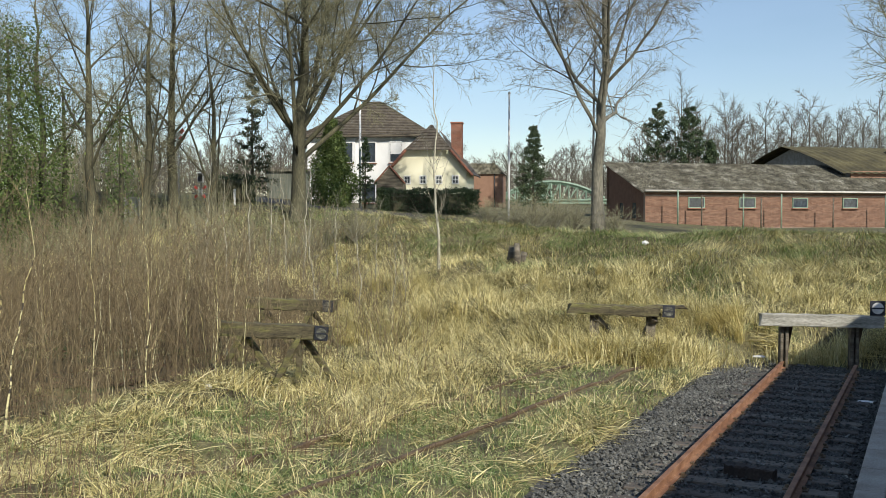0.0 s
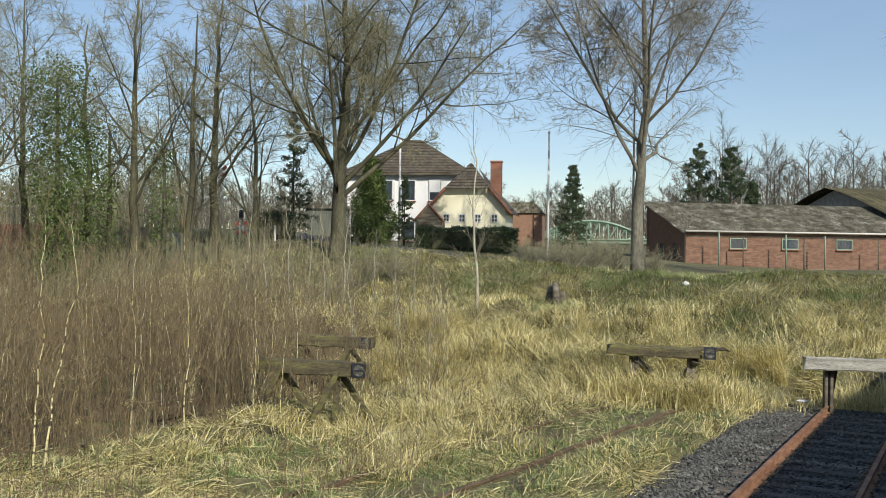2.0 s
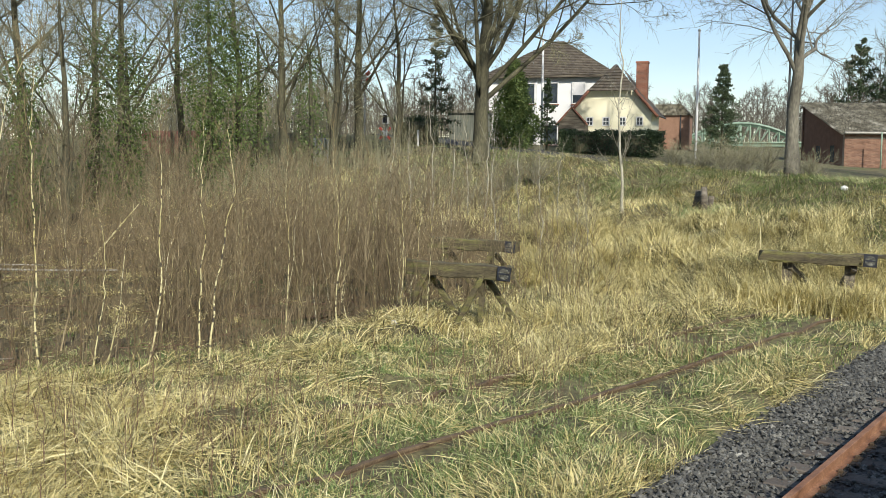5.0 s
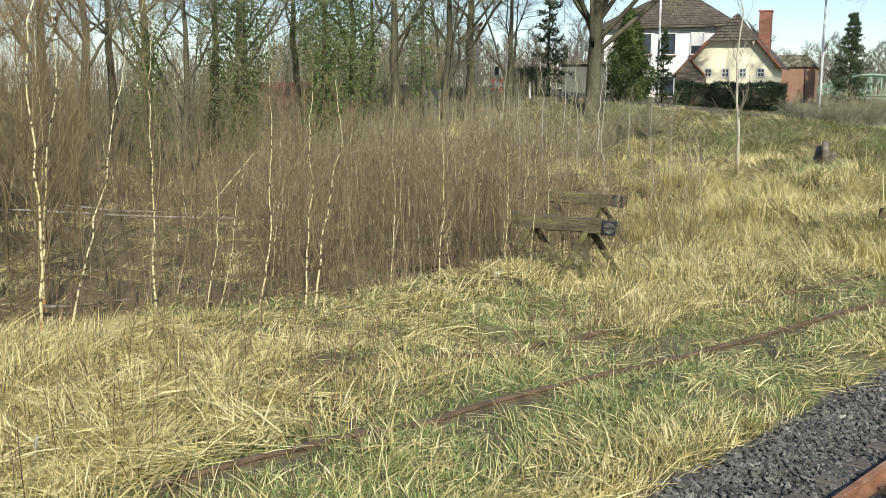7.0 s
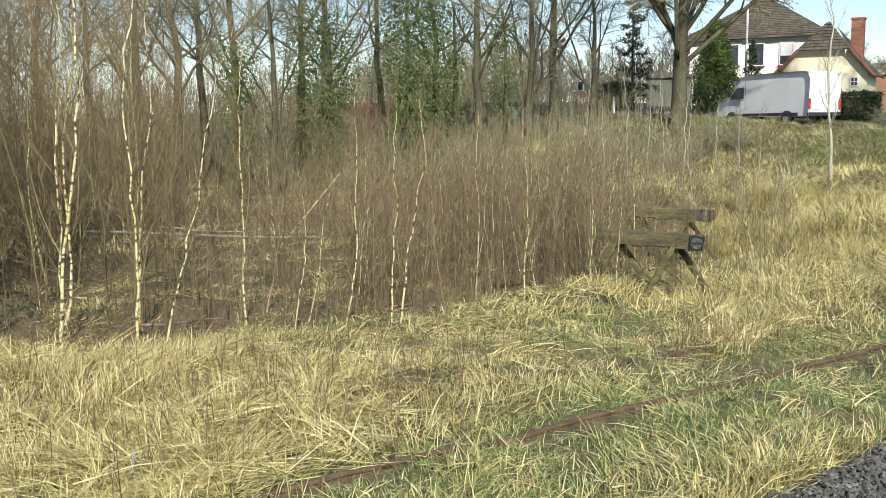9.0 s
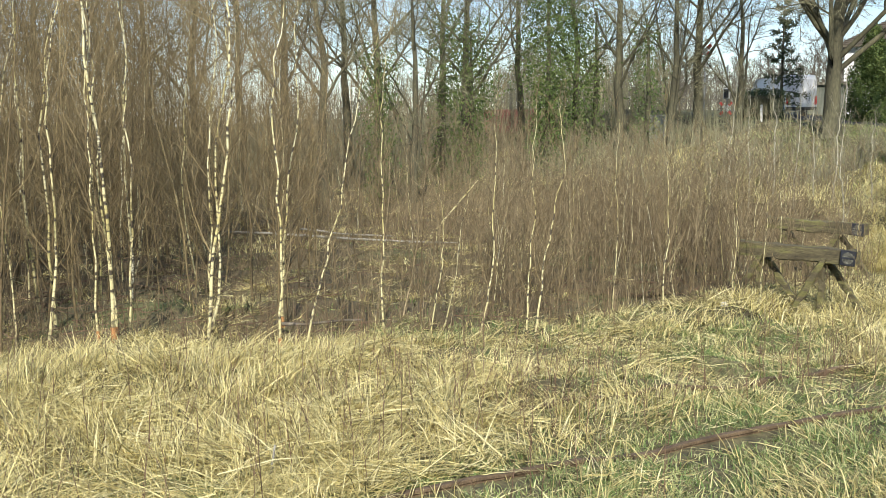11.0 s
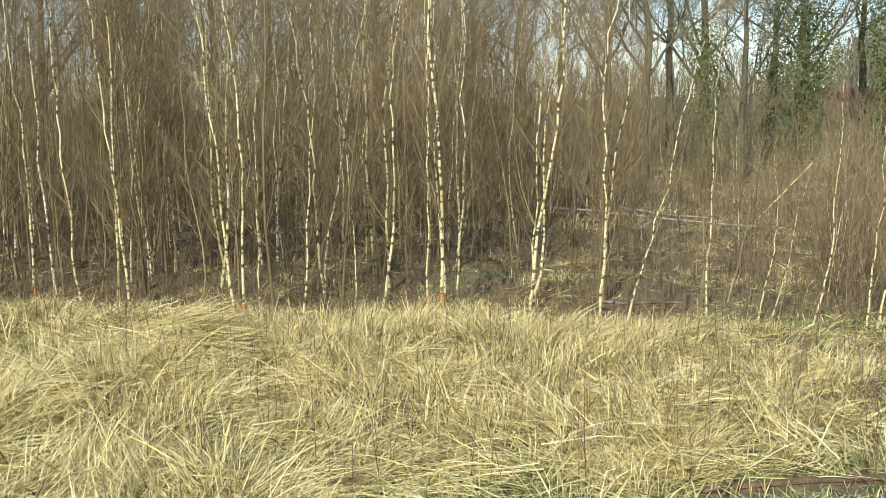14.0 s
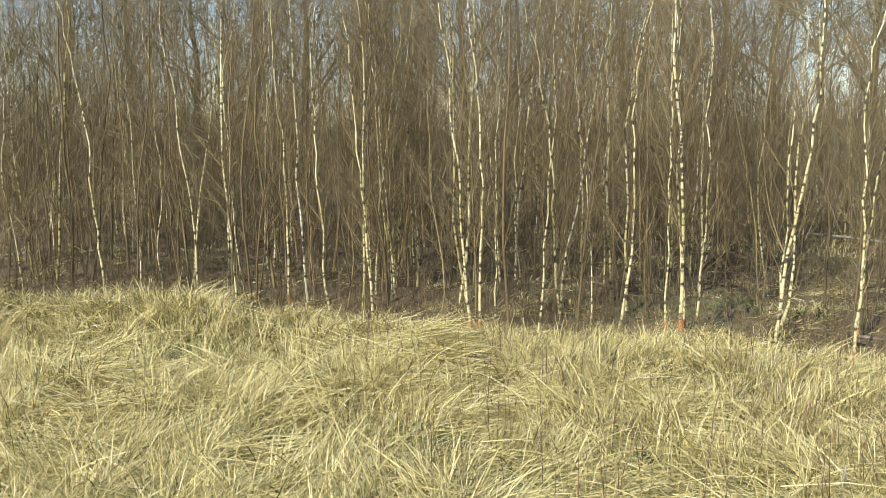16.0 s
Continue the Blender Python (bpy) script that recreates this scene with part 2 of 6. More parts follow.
PALE_BARK = material("pale_bark", [(0.0, (0.085, 0.078, 0.056)), (0.5, (0.17, 0.158, 0.118)), (1.0, (0.29, 0.275, 0.215))], 1.0, 12.0, 0.85, bump=0.6, mix=0.4, stretch=(1, 1, 0.35), depth=0.03)
TWIG = material("twigs", [(0.0, (0.155, 0.147, 0.083)), (1.0, (0.335, 0.318, 0.19))], 2.0, 20.0, 0.8, bump=0, by="island")
FAR_TWIG = material("far_twigs", [(0.0, (0.075, 0.066, 0.048)), (1.0, (0.16, 0.142, 0.108))], 0.2, 2.0, 0.9, bump=0, by="island")
PALE_TWIG = material("pale_twigs", [(0.0, (0.15, 0.138, 0.10)), (1.0, (0.31, 0.288, 0.215))], 2.0, 20.0, 0.8, bump=0, by="island")
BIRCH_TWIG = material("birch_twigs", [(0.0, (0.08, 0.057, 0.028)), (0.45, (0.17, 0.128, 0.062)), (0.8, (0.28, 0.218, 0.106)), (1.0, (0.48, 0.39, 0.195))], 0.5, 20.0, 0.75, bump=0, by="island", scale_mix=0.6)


SAPLING_BARK = material("sapling_bark", [(0.0, (0.26, 0.24, 0.17)), (0.5, (0.40, 0.375, 0.28)), (1.0, (0.56, 0.535, 0.42))], 1.4, 30.0, 0.8, bump=0.2, mix=0.35, depth=0.004)
SHOOT = material("birch_shoots", [(0.0, (0.063, 0.045, 0.023)), (0.45, (0.152, 0.114, 0.06)), (0.8, (0.262, 0.208, 0.117)), (1.0, (0.49, 0.415, 0.255))], 0.5, 20.0, 0.75, bump=0, by="island", scale_mix=0.6)


def birch_bark():
    m = material("birch_bark", [(0.0, (0.27, 0.23, 0.09)), (0.35, (0.50, 0.44, 0.19)), (0.65, (0.72, 0.67, 0.41)), (1.0, (0.88, 0.86, 0.75))], 0.7, 30.0, 0.6, bump=0.3, mix=0.2, by="island", depth=0.004, scale_mix=0.35)
    n, l = m.node_tree.nodes, m.node_tree.links
    b = n["Principled BSDF"]
    tc, mp, nz, mr = n.new("ShaderNodeTexCoord"), n.new("ShaderNodeMapping"), n.new("ShaderNodeTexNoise"), n.new("ShaderNodeMapRange")
    mp.inputs["Scale"].default_value = (5, 5, 13)
    l.new(tc.outputs["Object"], mp.inputs[0])
    l.new(mp.outputs[0], nz.inputs["Vector"])
    nz.inputs["Scale"].default_value, nz.inputs["Detail"].default_value = 1.0, 5
    mr.inputs[1].default_value, mr.inputs[2].default_value = 0.49, 0.60
    l.new(nz.outputs[0], mr.inputs[0])
    old = b.inputs["Base Color"].links[0].from_socket
    mx = n.new("ShaderNodeMix")
    mx.data_type = "RGBA"
    l.new(mr.outputs[0], mx.inputs[0])
    l.new(old, mx.inputs[6])
    mx.inputs[7].default_value = (0.045, 0.035, 0.025, 1)
    l.new(mx.outputs[2], b.inputs["Base Color"])
    return m


BIRCH = birch_bark()
PEELED = material("orange_inner_bark", [(0.0, (0.30, 0.13, 0.05)), (1.0, (0.55, 0.28, 0.10))], 5, 40, 0.7, by="island")
RUST = material("rusty_steel", [(0.0, (0.13, 0.06, 0.032)), (0.5, (0.24, 0.118, 0.064)), (1.0, (0.34, 0.19, 0.11))], 3.0, 45.0, 0.75, bump=0.25, mix=0.3, stretch=(1, 1, 1), depth=0.004)
OLD_RUST = material("dull_rust", [(0.0, (0.075, 0.05, 0.029)), (1.0, (0.18, 0.126, 0.075))], 3.0, 45.0, 0.85, bump=0.4, mix=0.4, depth=0.006)
STONE = material("ballast_stone", [(0.0, (0.035, 0.035, 0.031)), (0.5, (0.10, 0.10, 0.09)), (0.85, (0.19, 0.188, 0.168)), (1.0, (0.42, 0.415, 0.37))], 3.0, 60.0, 0.85, bump=0.4, mix=0.4, by="island", depth=0.01)
BALLAST = material("ballast_bed", [(0.0, (0.045, 0.043, 0.04)), (0.6, (0.10, 0.097, 0.09)), (1.0, (0.16, 0.155, 0.14))], 14.0, 45.0, 0.9, bump=1.0, mix=0.5, depth=0.04)
BURNT = material("tarred_timber", [(0.0, (0.018, 0.013, 0.01)), (1.0, (0.06, 0.045, 0.035))], 3, 30, 0.85, bump=0.7, mix=0.4)
SLEEPER = material("sleeper_wood", [(0.0, (0.055, 0.045, 0.038)), (0.6, (0.13, 0.11, 0.09)), (1.0, (0.22, 0.19, 0.15))], 2.0, 30.0, 0.9, bump=0.7, mix=0.4, by="object", stretch=(0.3, 3, 3), depth=0.01)
OLD_TIMBER = material("weathered_timber", [(0.0, (0.055, 0.045, 0.034)), (0.5, (0.13, 0.11, 0.08)), (1.0, (0.27, 0.24, 0.185))], 2.2, 26.0, 0.9, bump=0.8, mix=0.45, stretch=(0.35, 3, 3), depth=0.012)
PALE_TIMBER = material("bleached_timber", [(0.0, (0.13, 0.12, 0.09)), (0.45, (0.34, 0.33, 0.28)), (1.0, (0.52, 0.5, 0.44))], 2.4, 26.0, 0.85, bump=0.8, mix=0.4, stretch=(0.5, 3, 3), depth=0.012)
MOSS_TIMBER = material("mossy_timber", [(0.0, (0.045, 0.036, 0.024)), (0.45, (0.11, 0.094, 0.05)), (0.8, (0.17, 0.165, 0.055)), (1.0, (0.22, 0.185, 0.105))], 2.5, 26.0, 0.9, bump=0.8, mix=0.45, stretch=(0.4, 3, 3), depth=0.012)
BLACK = material("black_enamel", [(0.0, (0.012, 0.014, 0.02)), (1.0, (0.03, 0.033, 0.045))], 6, 60, 0.5, bump=0.1)
WHITE = material("white_enamel", [(0.0, (0.62, 0.62, 0.6)), (1.0, (0.8, 0.8, 0.78))], 6, 60, 0.5, bump=0.1, mix=0.12)
DIRTY_WHITE = material("grimy_enamel", [(0.0, (0.02, 0.02, 0.018)), (0.5, (0.09, 0.09, 0.072)), (1.0, (0.32, 0.32, 0.26))], 16, 60, 0.7, bump=0.2, mix=0.3)
KERB = material("concrete_kerb", [(0.0, (0.26, 0.23, 0.19)), (1.0, (0.42, 0.39, 0.34))], 3, 60, 0.9, bump=0.4)
ASPHALT = material("asphalt", [(0.0, (0.04, 0.04, 0.042)), (1.0, (0.085, 0.083, 0.08))], 1.5, 90, 0.9, bump=0.5)
RENDER_WHITE = material("white_render", [(0.0, (0.74, 0.74, 0.72)), (1.0, (0.84, 0.84, 0.82))], 0.8, 25, 0.9, bump=0.15, mix=0.06)
RENDER_CREAM = material("cream_render", [(0.0, (0.80, 0.76, 0.54)), (1.0, (0.86, 0.82, 0.62))], 0.8, 25, 0.9, bump=0.15, mix=0.06)
TILE = material("brown_roof_tile", [(0.0, (0.07, 0.056, 0.042)), (0.5, (0.125, 0.104, 0.077)), (1.0, (0.185, 0.158, 0.118))], 1.0, 12, 0.85, bump=0.3, mix=0.3, by="island")
EAVE_TILE = material("red_verge_tile", [(0.0, (0.22, 0.09, 0.055)), (1.0, (0.34, 0.15, 0.095))], 2, 20, 0.85, mix=0.3, by="island")
BRICK = material("red_brick", [(0.0, (0.13, 0.069, 0.045)), (0.5, (0.22, 0.122, 0.08)), (1.0, (0.31, 0.188, 0.125))], 3, 30, 0.9, bump=0.3, mix=0.3, by="island")
MORTAR = material("mortar", [(0.0, (0.30, 0.22, 0.17)), (1.0, (0.42, 0.34, 0.28))], 3, 40, 0.95, bump=0.3)
CHIMNEY_BRICK = material("chimney_brick", [(0.0, (0.20, 0.08, 0.05)), (1.0, (0.34, 0.15, 0.095))], 3, 30, 0.9, bump=0.3, mix=0.3, by="island")
SHEET = material("fibre_cement_sheet", [(0.0, (0.045, 0.04, 0.025)), (0.35, (0.095, 0.086, 0.058)), (0.65, (0.16, 0.148, 0.108)), (1.0, (0.30, 0.285, 0.23))], 1.1, 4.5, 0.95, bump=0.3, mix=0.75)
MOSS_SHEET = material("mossy_sheet", [(0.0, (0.045, 0.038, 0.018)), (0.5, (0.085, 0.072, 0.03)), (1.0, (0.14, 0.12, 0.055))], 0.6, 5.0, 0.95, bump=0.4, mix=0.35)
GUTTER = material("pale_gutter", [(0.0, (0.5, 0.47, 0.4)), (1.0, (0.68, 0.65, 0.58))], 2, 30, 0.6, bump=0.1)
BRIDGE_GREEN = material("bridge_green_paint", [(0.0, (0.16, 0.24, 0.17)), (1.0, (0.30, 0.40, 0.30))], 1, 12, 0.6, bump=0.1)
STEEL = material("galvanised_steel", [(0.0, (0.35, 0.35, 0.34)), (1.0, (0.55, 0.55, 0.54))], 4, 60, 0.45, metal=0.6, bump=0.1)
POLE_WHITE = material("white_pole_paint", [(0.0, (0.66, 0.66, 0.65)), (1.0, (0.78, 0.78, 0.77))], 3, 40, 0.5, bump=0.1, mix=0.1)
NEEDLE = leafy(material("conifer_needles", [(0.0, (0.025, 0.045, 0.02)), (0.6, (0.06, 0.095, 0.04)), (1.0, (0.12, 0.155, 0.06))], 1.0, 10, 0.7, bump=0, by="island"), 0.15)
YEW = leafy(material("cypress_leaves", [(0.0, (0.055, 0.095, 0.024)), (0.6, (0.13, 0.19, 0.05)), (1.0, (0.26, 0.31, 0.085))], 1.0, 10, 0.7, bump=0, by="island"), 0.15)
IVY = leafy(material("ivy_leaves", [(0.0, (0.045, 0.075, 0.018)), (0.6, (0.11, 0.165, 0.04)), (1.0, (0.22, 0.27, 0.075))], 1.0, 10, 0.75, bump=0, by="island"), 0.2)
GLASS_DARK = material("window_glass", [(0.0, (0.03, 0.04, 0.05)), (1.0, (0.07, 0.085, 0.10))], 1, 5, 0.06, bump=0)
VAN_PAINT = material("white_van_paint", [(0.0, (0.66, 0.67, 0.69)), (1.0, (0.74, 0.75, 0.77))], 1, 20, 0.3, bump=0.02, mix=0.05)
BLACK_PLASTIC = material("black_plastic", [(0.0, (0.015, 0.015, 0.016)), (1.0, (0.035, 0.035, 0.036))], 5, 60, 0.6, bump=0.1)
RED_LENS = material("red_lens", [(0.0, (0.42, 0.01, 0.02)), (1.0, (0.55, 0.02, 0.03))], 5, 60, 0.2, bump=0)
RED_PAINT = material("red_paint", [(0.0, (0.50, 0.05, 0.04)), (1.0, (0.62, 0.08, 0.06))], 3, 40, 0.5, bump=0.05)
DEAD_STALK = material("dead_stalks", [(0.0, (0.09, 0.052, 0.033)), (1.0, (0.22, 0.14, 0.088))], 2, 20, 0.85, bump=0, by="island")

# ---- ground ----


def ground_sheet():
    """One sheet, fine near the camera and coarse towards the horizon."""
    def steps(lo, hi, fine_lo, fine_hi, fine):
        mid = np.arange(fine_lo, fine_hi + 1e-6, fine)
        left = fine_lo - np.geomspace(fine, fine_lo - lo, 26)[::-1]
        right = fine_hi + np.geomspace(fine, hi - fine_hi, 26)
        return np.concatenate([left, mid, right])
    xs, ys = steps(-900, 900, -36, 12, 0.3), steps(-900, 900, -8, 48, 0.3)
    X, Y = np.meshgrid(xs, ys)
    Z = land(X, Y)
    V = np.stack([X, Y, Z], -1).reshape(-1, 3)
    i = np.arange(len(xs) * len(ys)).reshape(len(ys), len(xs))
    Q = np.stack([i[:-1, :-1], i[:-1, 1:], i[1:, 1:], i[1:, :-1]], -1).reshape(-1, 4)
    ob = put("ground", mesh_of("ground", V, Q, smooth=True), GROUND)
    tagged(ob, "rough meadow of dry and green grass rising to a bank", "ground", kind="structure")


ground_sheet()

# edge of the birch thicket: x of its front for each y
GROVE_Y = [-12, 0.6, 6, 8.9, 10.5, 12.3, 13.5, 17, 18.6, 23, 27]
GROVE_X = [-24, -20, -14.8, -13.2, -11.5, -10.3, -8.6, -8.2, -6.8, -5.6, -7.5]


def in_grove(x, y):
    """How far behind the front of the thicket a place lies, in metres."""
    return np.interp(y, GROVE_Y, GROVE_X) - x


def litter_sheet():
    """Brown leaf litter under the birches, a thin layer on the ground."""
    xs, ys = np.arange(-46, 0, 0.35), np.arange(-14, 40, 0.35)
    X, Y = np.meshgrid(xs, ys)
    Z = land(X, Y) + 0.03
    i = np.arange(X.size).reshape(X.shape)
    Q = np.stack([i[:-1, :-1], i[:-1, 1:], i[1:, 1:], i[1:, :-1]], -1).reshape(-1, 4)
    cx, cy = X.ravel()[Q].mean(1), Y.ravel()[Q].mean(1)
    q = 0.419 * cx + 0.908 * cy
    ok = (in_grove(cx, cy) > 0.2 + 1.2 * (field_noise(cx * 1.3, cy * 1.3) - 0.5)) & (q < 26 + 4 * field_noise(cx, cy))
    ok &= field_noise(cx * 0.35 + 9, cy * 0.35) < 0.78
    used, inv = np.unique(Q[ok].ravel(), return_inverse=True)
    V = np.stack([X, Y, Z], -1).reshape(-1, 3)[used]
    ob = put("leaf_litter", mesh_of("leaf_litter", V, inv.reshape(-1, 4), smooth=True), LITTER)
    tagged(ob, "brown leaf litter under the birches", "leaf litter", kind="structure")


litter_sheet()

# ---- tracks ----
def along(s, side):
    """A place s metres up the live track and that far to its right."""
    return TRACK_FOOT[0] + s * TX + side * TY, TRACK_FOOT[1] + s * TY - side * TX


RAIL_OUTLINE = [(-0.075, -0.15), (0.075, -0.15), (0.075, -0.135), (0.012, -0.12), (0.012, -0.04), (0.036, -0.032), (0.036, -0.004), (0.03, 0.0), (-0.03, 0.0), (-0.036, -0.004), (-0.036, -0.032), (-0.012, -0.04), (-0.012, -0.12), (-0.075, -0.135)]


def live_track():
    # the buffer stands about 24 m up the track
    t = thing("railway_track", *along(0, 0), 0, TRACK_TURN, "rusty railway track on timber sleepers ending at a buffer stop", "railway track")
    for side in (-0.752, 0.752):
        prism("rail", RAIL_OUTLINE, 38.0, pose(side, -14.0, 0), RUST, t, "rusty steel rail")
    bm = bmesh.new()
    block(bm, (2.5, 0.25, 0.16), None, 0.015)
    first = part("sleeper", bm, SLEEPER, t)
    plate = bmesh.new()
    block(plate, (0.30, 0.16, 0.025), pose(-0.752, 0, 0.085), 0.004)
    for dx in (-0.1, 0.1):
        block(plate, (0.05, 0.05, 0.05), pose(-0.752 + dx, 0, 0.11), 0.008)
    pl = part("rail_plate", plate, OLD_RUST, first)
    first.location = (0, -13.6, -0.235)
    r = random.Random(3)
    for k in range(1, 58):
        y = -13.6 + k * 0.65
        o = new("sleeper", first.data)
        o.parent = t
        o.matrix_basis = pose(r.uniform(-0.03, 0.03), y, -0.235 + r.uniform(-0.01, 0.008), 0, 0, r.uniform(-0.8, 0.8))
        for sx in (0, 1.504):
            c = new("rail_plate", pl.data)
            c.parent = o
            c.location = (sx, 0, 0)


live_track()


def stones(name, n, place, size, label, seed):
    """Loose angular stones as one heap."""
    g = np.random.default_rng(seed)
    base = np.array([[1, 0, 0], [-1, 0, 0], [0, 1, 0], [0, -1, 0], [0, 0, 1], [0, 0, -1]], float)
    faces = np.array([[0, 2, 4], [2, 1, 4], [1, 3, 4], [3, 0, 4], [2, 0, 5], [1, 2, 5], [3, 1, 5], [0, 3, 5]])
    c = place(g, n)
    V = base[None] * g.uniform(0.55, 1.25, (n, 6, 1)) + g.normal(0, 0.22, (n, 6, 3))
    a = g.uniform(0, 6.28, (n, 2))
    ca, sa, cb, sb = np.cos(a[:, :1]), np.sin(a[:, :1]), np.cos(a[:, 1:]), np.sin(a[:, 1:])
    x, y, z = V[..., 0], V[..., 1], V[..., 2]
    x, y = x * ca - y * sa, x * sa + y * ca
    y, z = y * cb - z * sb, y * sb + z * cb
    V = np.stack([x, y, z * 0.8], -1) * (size * g.uniform(0.5, 1.15, (n, 1, 1))) + c[:, None]
    T = (faces[None] + (np.arange(n) * 6)[:, None, None]).reshape(-1, 3)
    ob = put(name, mesh_of(name, V.reshape(-1, 3), tris=T), STONE)
    return tagged(ob, label, "ballast", kind="stuff")


def ballast():
    # bed with a shoulder
    S = np.arange(-14, 24.9, 0.25)
    W = np.array([-2.5, -2.1, -1.7, -1.2, 0.0, 1.2, 1.5, 1.52])
    Zs = np.array([-0.26, -0.19, -0.18, -0.19, -0.19, -0.20, -0.24, -0.45])
    g = np.random.default_rng(2)
    V = []
    for s in S:
        for i, (w, z) in enumerate(zip(W, Zs)):
            x, y = along(s, w + (g.normal(0, 0.12) if i == 0 else 0))
            V.append((x, y, z + g.normal(0, 0.012) + (0.03 if i == 0 else 0.0)))
    i = np.arange(len(V)).reshape(len(S), len(W))
    Q = np.stack([i[:-1, :-1], i[:-1, 1:], i[1:, 1:], i[1:, :-1]], -1).reshape(-1, 4)
    ob = put("ballast_bed", mesh_of("ballast_bed", V, Q, smooth=False), BALLAST)
    tagged(ob, "bed of dark crushed stone under the live track", "ballast", kind="structure")

    def place(g, n):
        s, w = g.uniform(3.5, 24.7, n), g.uniform(-2.1, 1.48, n)
        edge = g.random(n) < 0.35
        w = np.where(edge, g.normal(-1.75, 0.25, n), w)
        x, y = TRACK_FOOT[0] + s * TX + w * TY, TRACK_FOOT[1] + s * TY - w * TX
        return np.stack([x, y, np.interp(w, W, Zs) + 0.02 + g.uniform(-0.015, 0.02, n)], -1)
    stones("ballast_stones", 26000, place, 0.036, "loose grey crushed stones between the sleepers", 4)


ballast()


SIDING = []  # places along the overgrown rails


def buried_rail(points, label):
    P = np.array(points, float)
    s = np.linspace(0, 1, 30)
    t = np.linspace(0, 1, len(P))
    X, Y = np.polyval(np.polyfit(t, P[:, 0], 2), s), np.polyval(np.polyfit(t, P[:, 1], 2), s)
    SIDING.append(np.stack([X, Y], 1))
    bm = bmesh.new()
    rings = []
    for k in range(len(s)):
        d = np.array([np.gradient(X)[k], np.gradient(Y)[k]])
        d /= np.linalg.norm(d)
        z = float(land(X[k], Y[k])) + 0.065
        rings.append([bm.verts.new((X[k] + o * d[1], Y[k] - o * d[0], z + h)) for o, h in RAIL_OUTLINE])
    for a, b in zip(rings, rings[1:]):
        for i in range(len(a)):
            j = (i + 1) % len(a)
            bm.faces.new((a[i], b[i], b[j], a[j]))
    bm.faces.new(rings[0])
    bm.faces.new(rings[-1][::-1])
    o = part("old_rail", bm, OLD_RUST, None)
    tagged(o, label, "rail", "rails of the overgrown siding")


buried_rail([(-5.6, 6.3), (-4.15, 9.3), (-2.57, 12.4), (-0.87, 16.6), (1.95, 22.6)], "dull rusty rail half sunk in grass")
buried_rail([(-7.3, 7.7), (-6.4, 9.3), (-4.5, 12.5), (-2.46, 16.4), (0.5, 22.6)], "dull rusty rail almost lost in grass")


def stop_sign(parent, x, y, z, tilt=0.0, size=0.27, white=WHITE):
    """Black square plate with a white disc and a black bar across it."""
    s = boxed("stop_board", (size, 0.02, size), pose(x, y, z, 0, tilt, 0), BLACK, parent, "black square stop board", 0.004)
    bm = bmesh.new()
    bmesh.ops.create_cone(bm, cap_ends=True, segments=24, radius1=size * 0.39, radius2=size * 0.39, depth=0.008, matrix=pose(x, y - 0.014, z, 90, 0, 0))
    part("disc", bm, white, s, "white disc")
    boxed("bar", (size * 0.84, 0.008, size * 0.11), pose(x, y - 0.021, z, 0, tilt, 0), BLACK, s, "black bar")
    return s


def rail_post(name, x, y0, z0, y1, z1, parent, mat):
    """A leg of two old rails side by side from foot to head."""
    bm = bmesh.new()
    for dx in (-0.055, 0.055):
        d = Vector((0, y1 - y0, z1 - z0))
        m = Matrix.Translation((x + dx, (y0 + y1) / 2, (z0 + z1) / 2)) @ d.to_track_quat("Z", "Y").to_matrix().to_4x4()
        block(bm, (0.07, 0.12, d.length), m, 0.012)
        block(bm, (0.105, 0.02, d.length), m @ Matrix.Translation((0, 0.062, 0)), 0.004)
    return part(name, bm, mat, parent)


def rough_beam(name, size, m, mat, parent, label, seed, wear=0.012):
    bm = bmesh.new()
    n = 16
    g = random.Random(seed)
    rows = []
    for k in range(n + 1):
        x = (k / n - 0.5) * size[0]
        w, h, c = size[1] / 2, size[2] / 2, 0.02
        end = wear * (3 if k in (0, n) else 1)
        rows.append([bm.verts.new((x + g.uniform(-end, end), dy + g.uniform(-wear, wear) * 0.5, dz + g.uniform(-wear, wear)))
                     for dy, dz in ((-w, -h + c), (-w, h - c), (-w + c, h), (w - c, h), (w, h - c), (w, -h + c), (w - c, -h), (-w + c, -h))])
    for a, b in zip(rows, rows[1:]):
        for i in range(8):
            bm.faces.new((a[i], a[(i + 1) % 8], b[(i + 1) % 8], b[i]))
    bm.faces.new(rows[0])
    bm.faces.new(rows[-1][::-1])
    bm.transform(m)
    return part(name, bm, mat, parent, label)


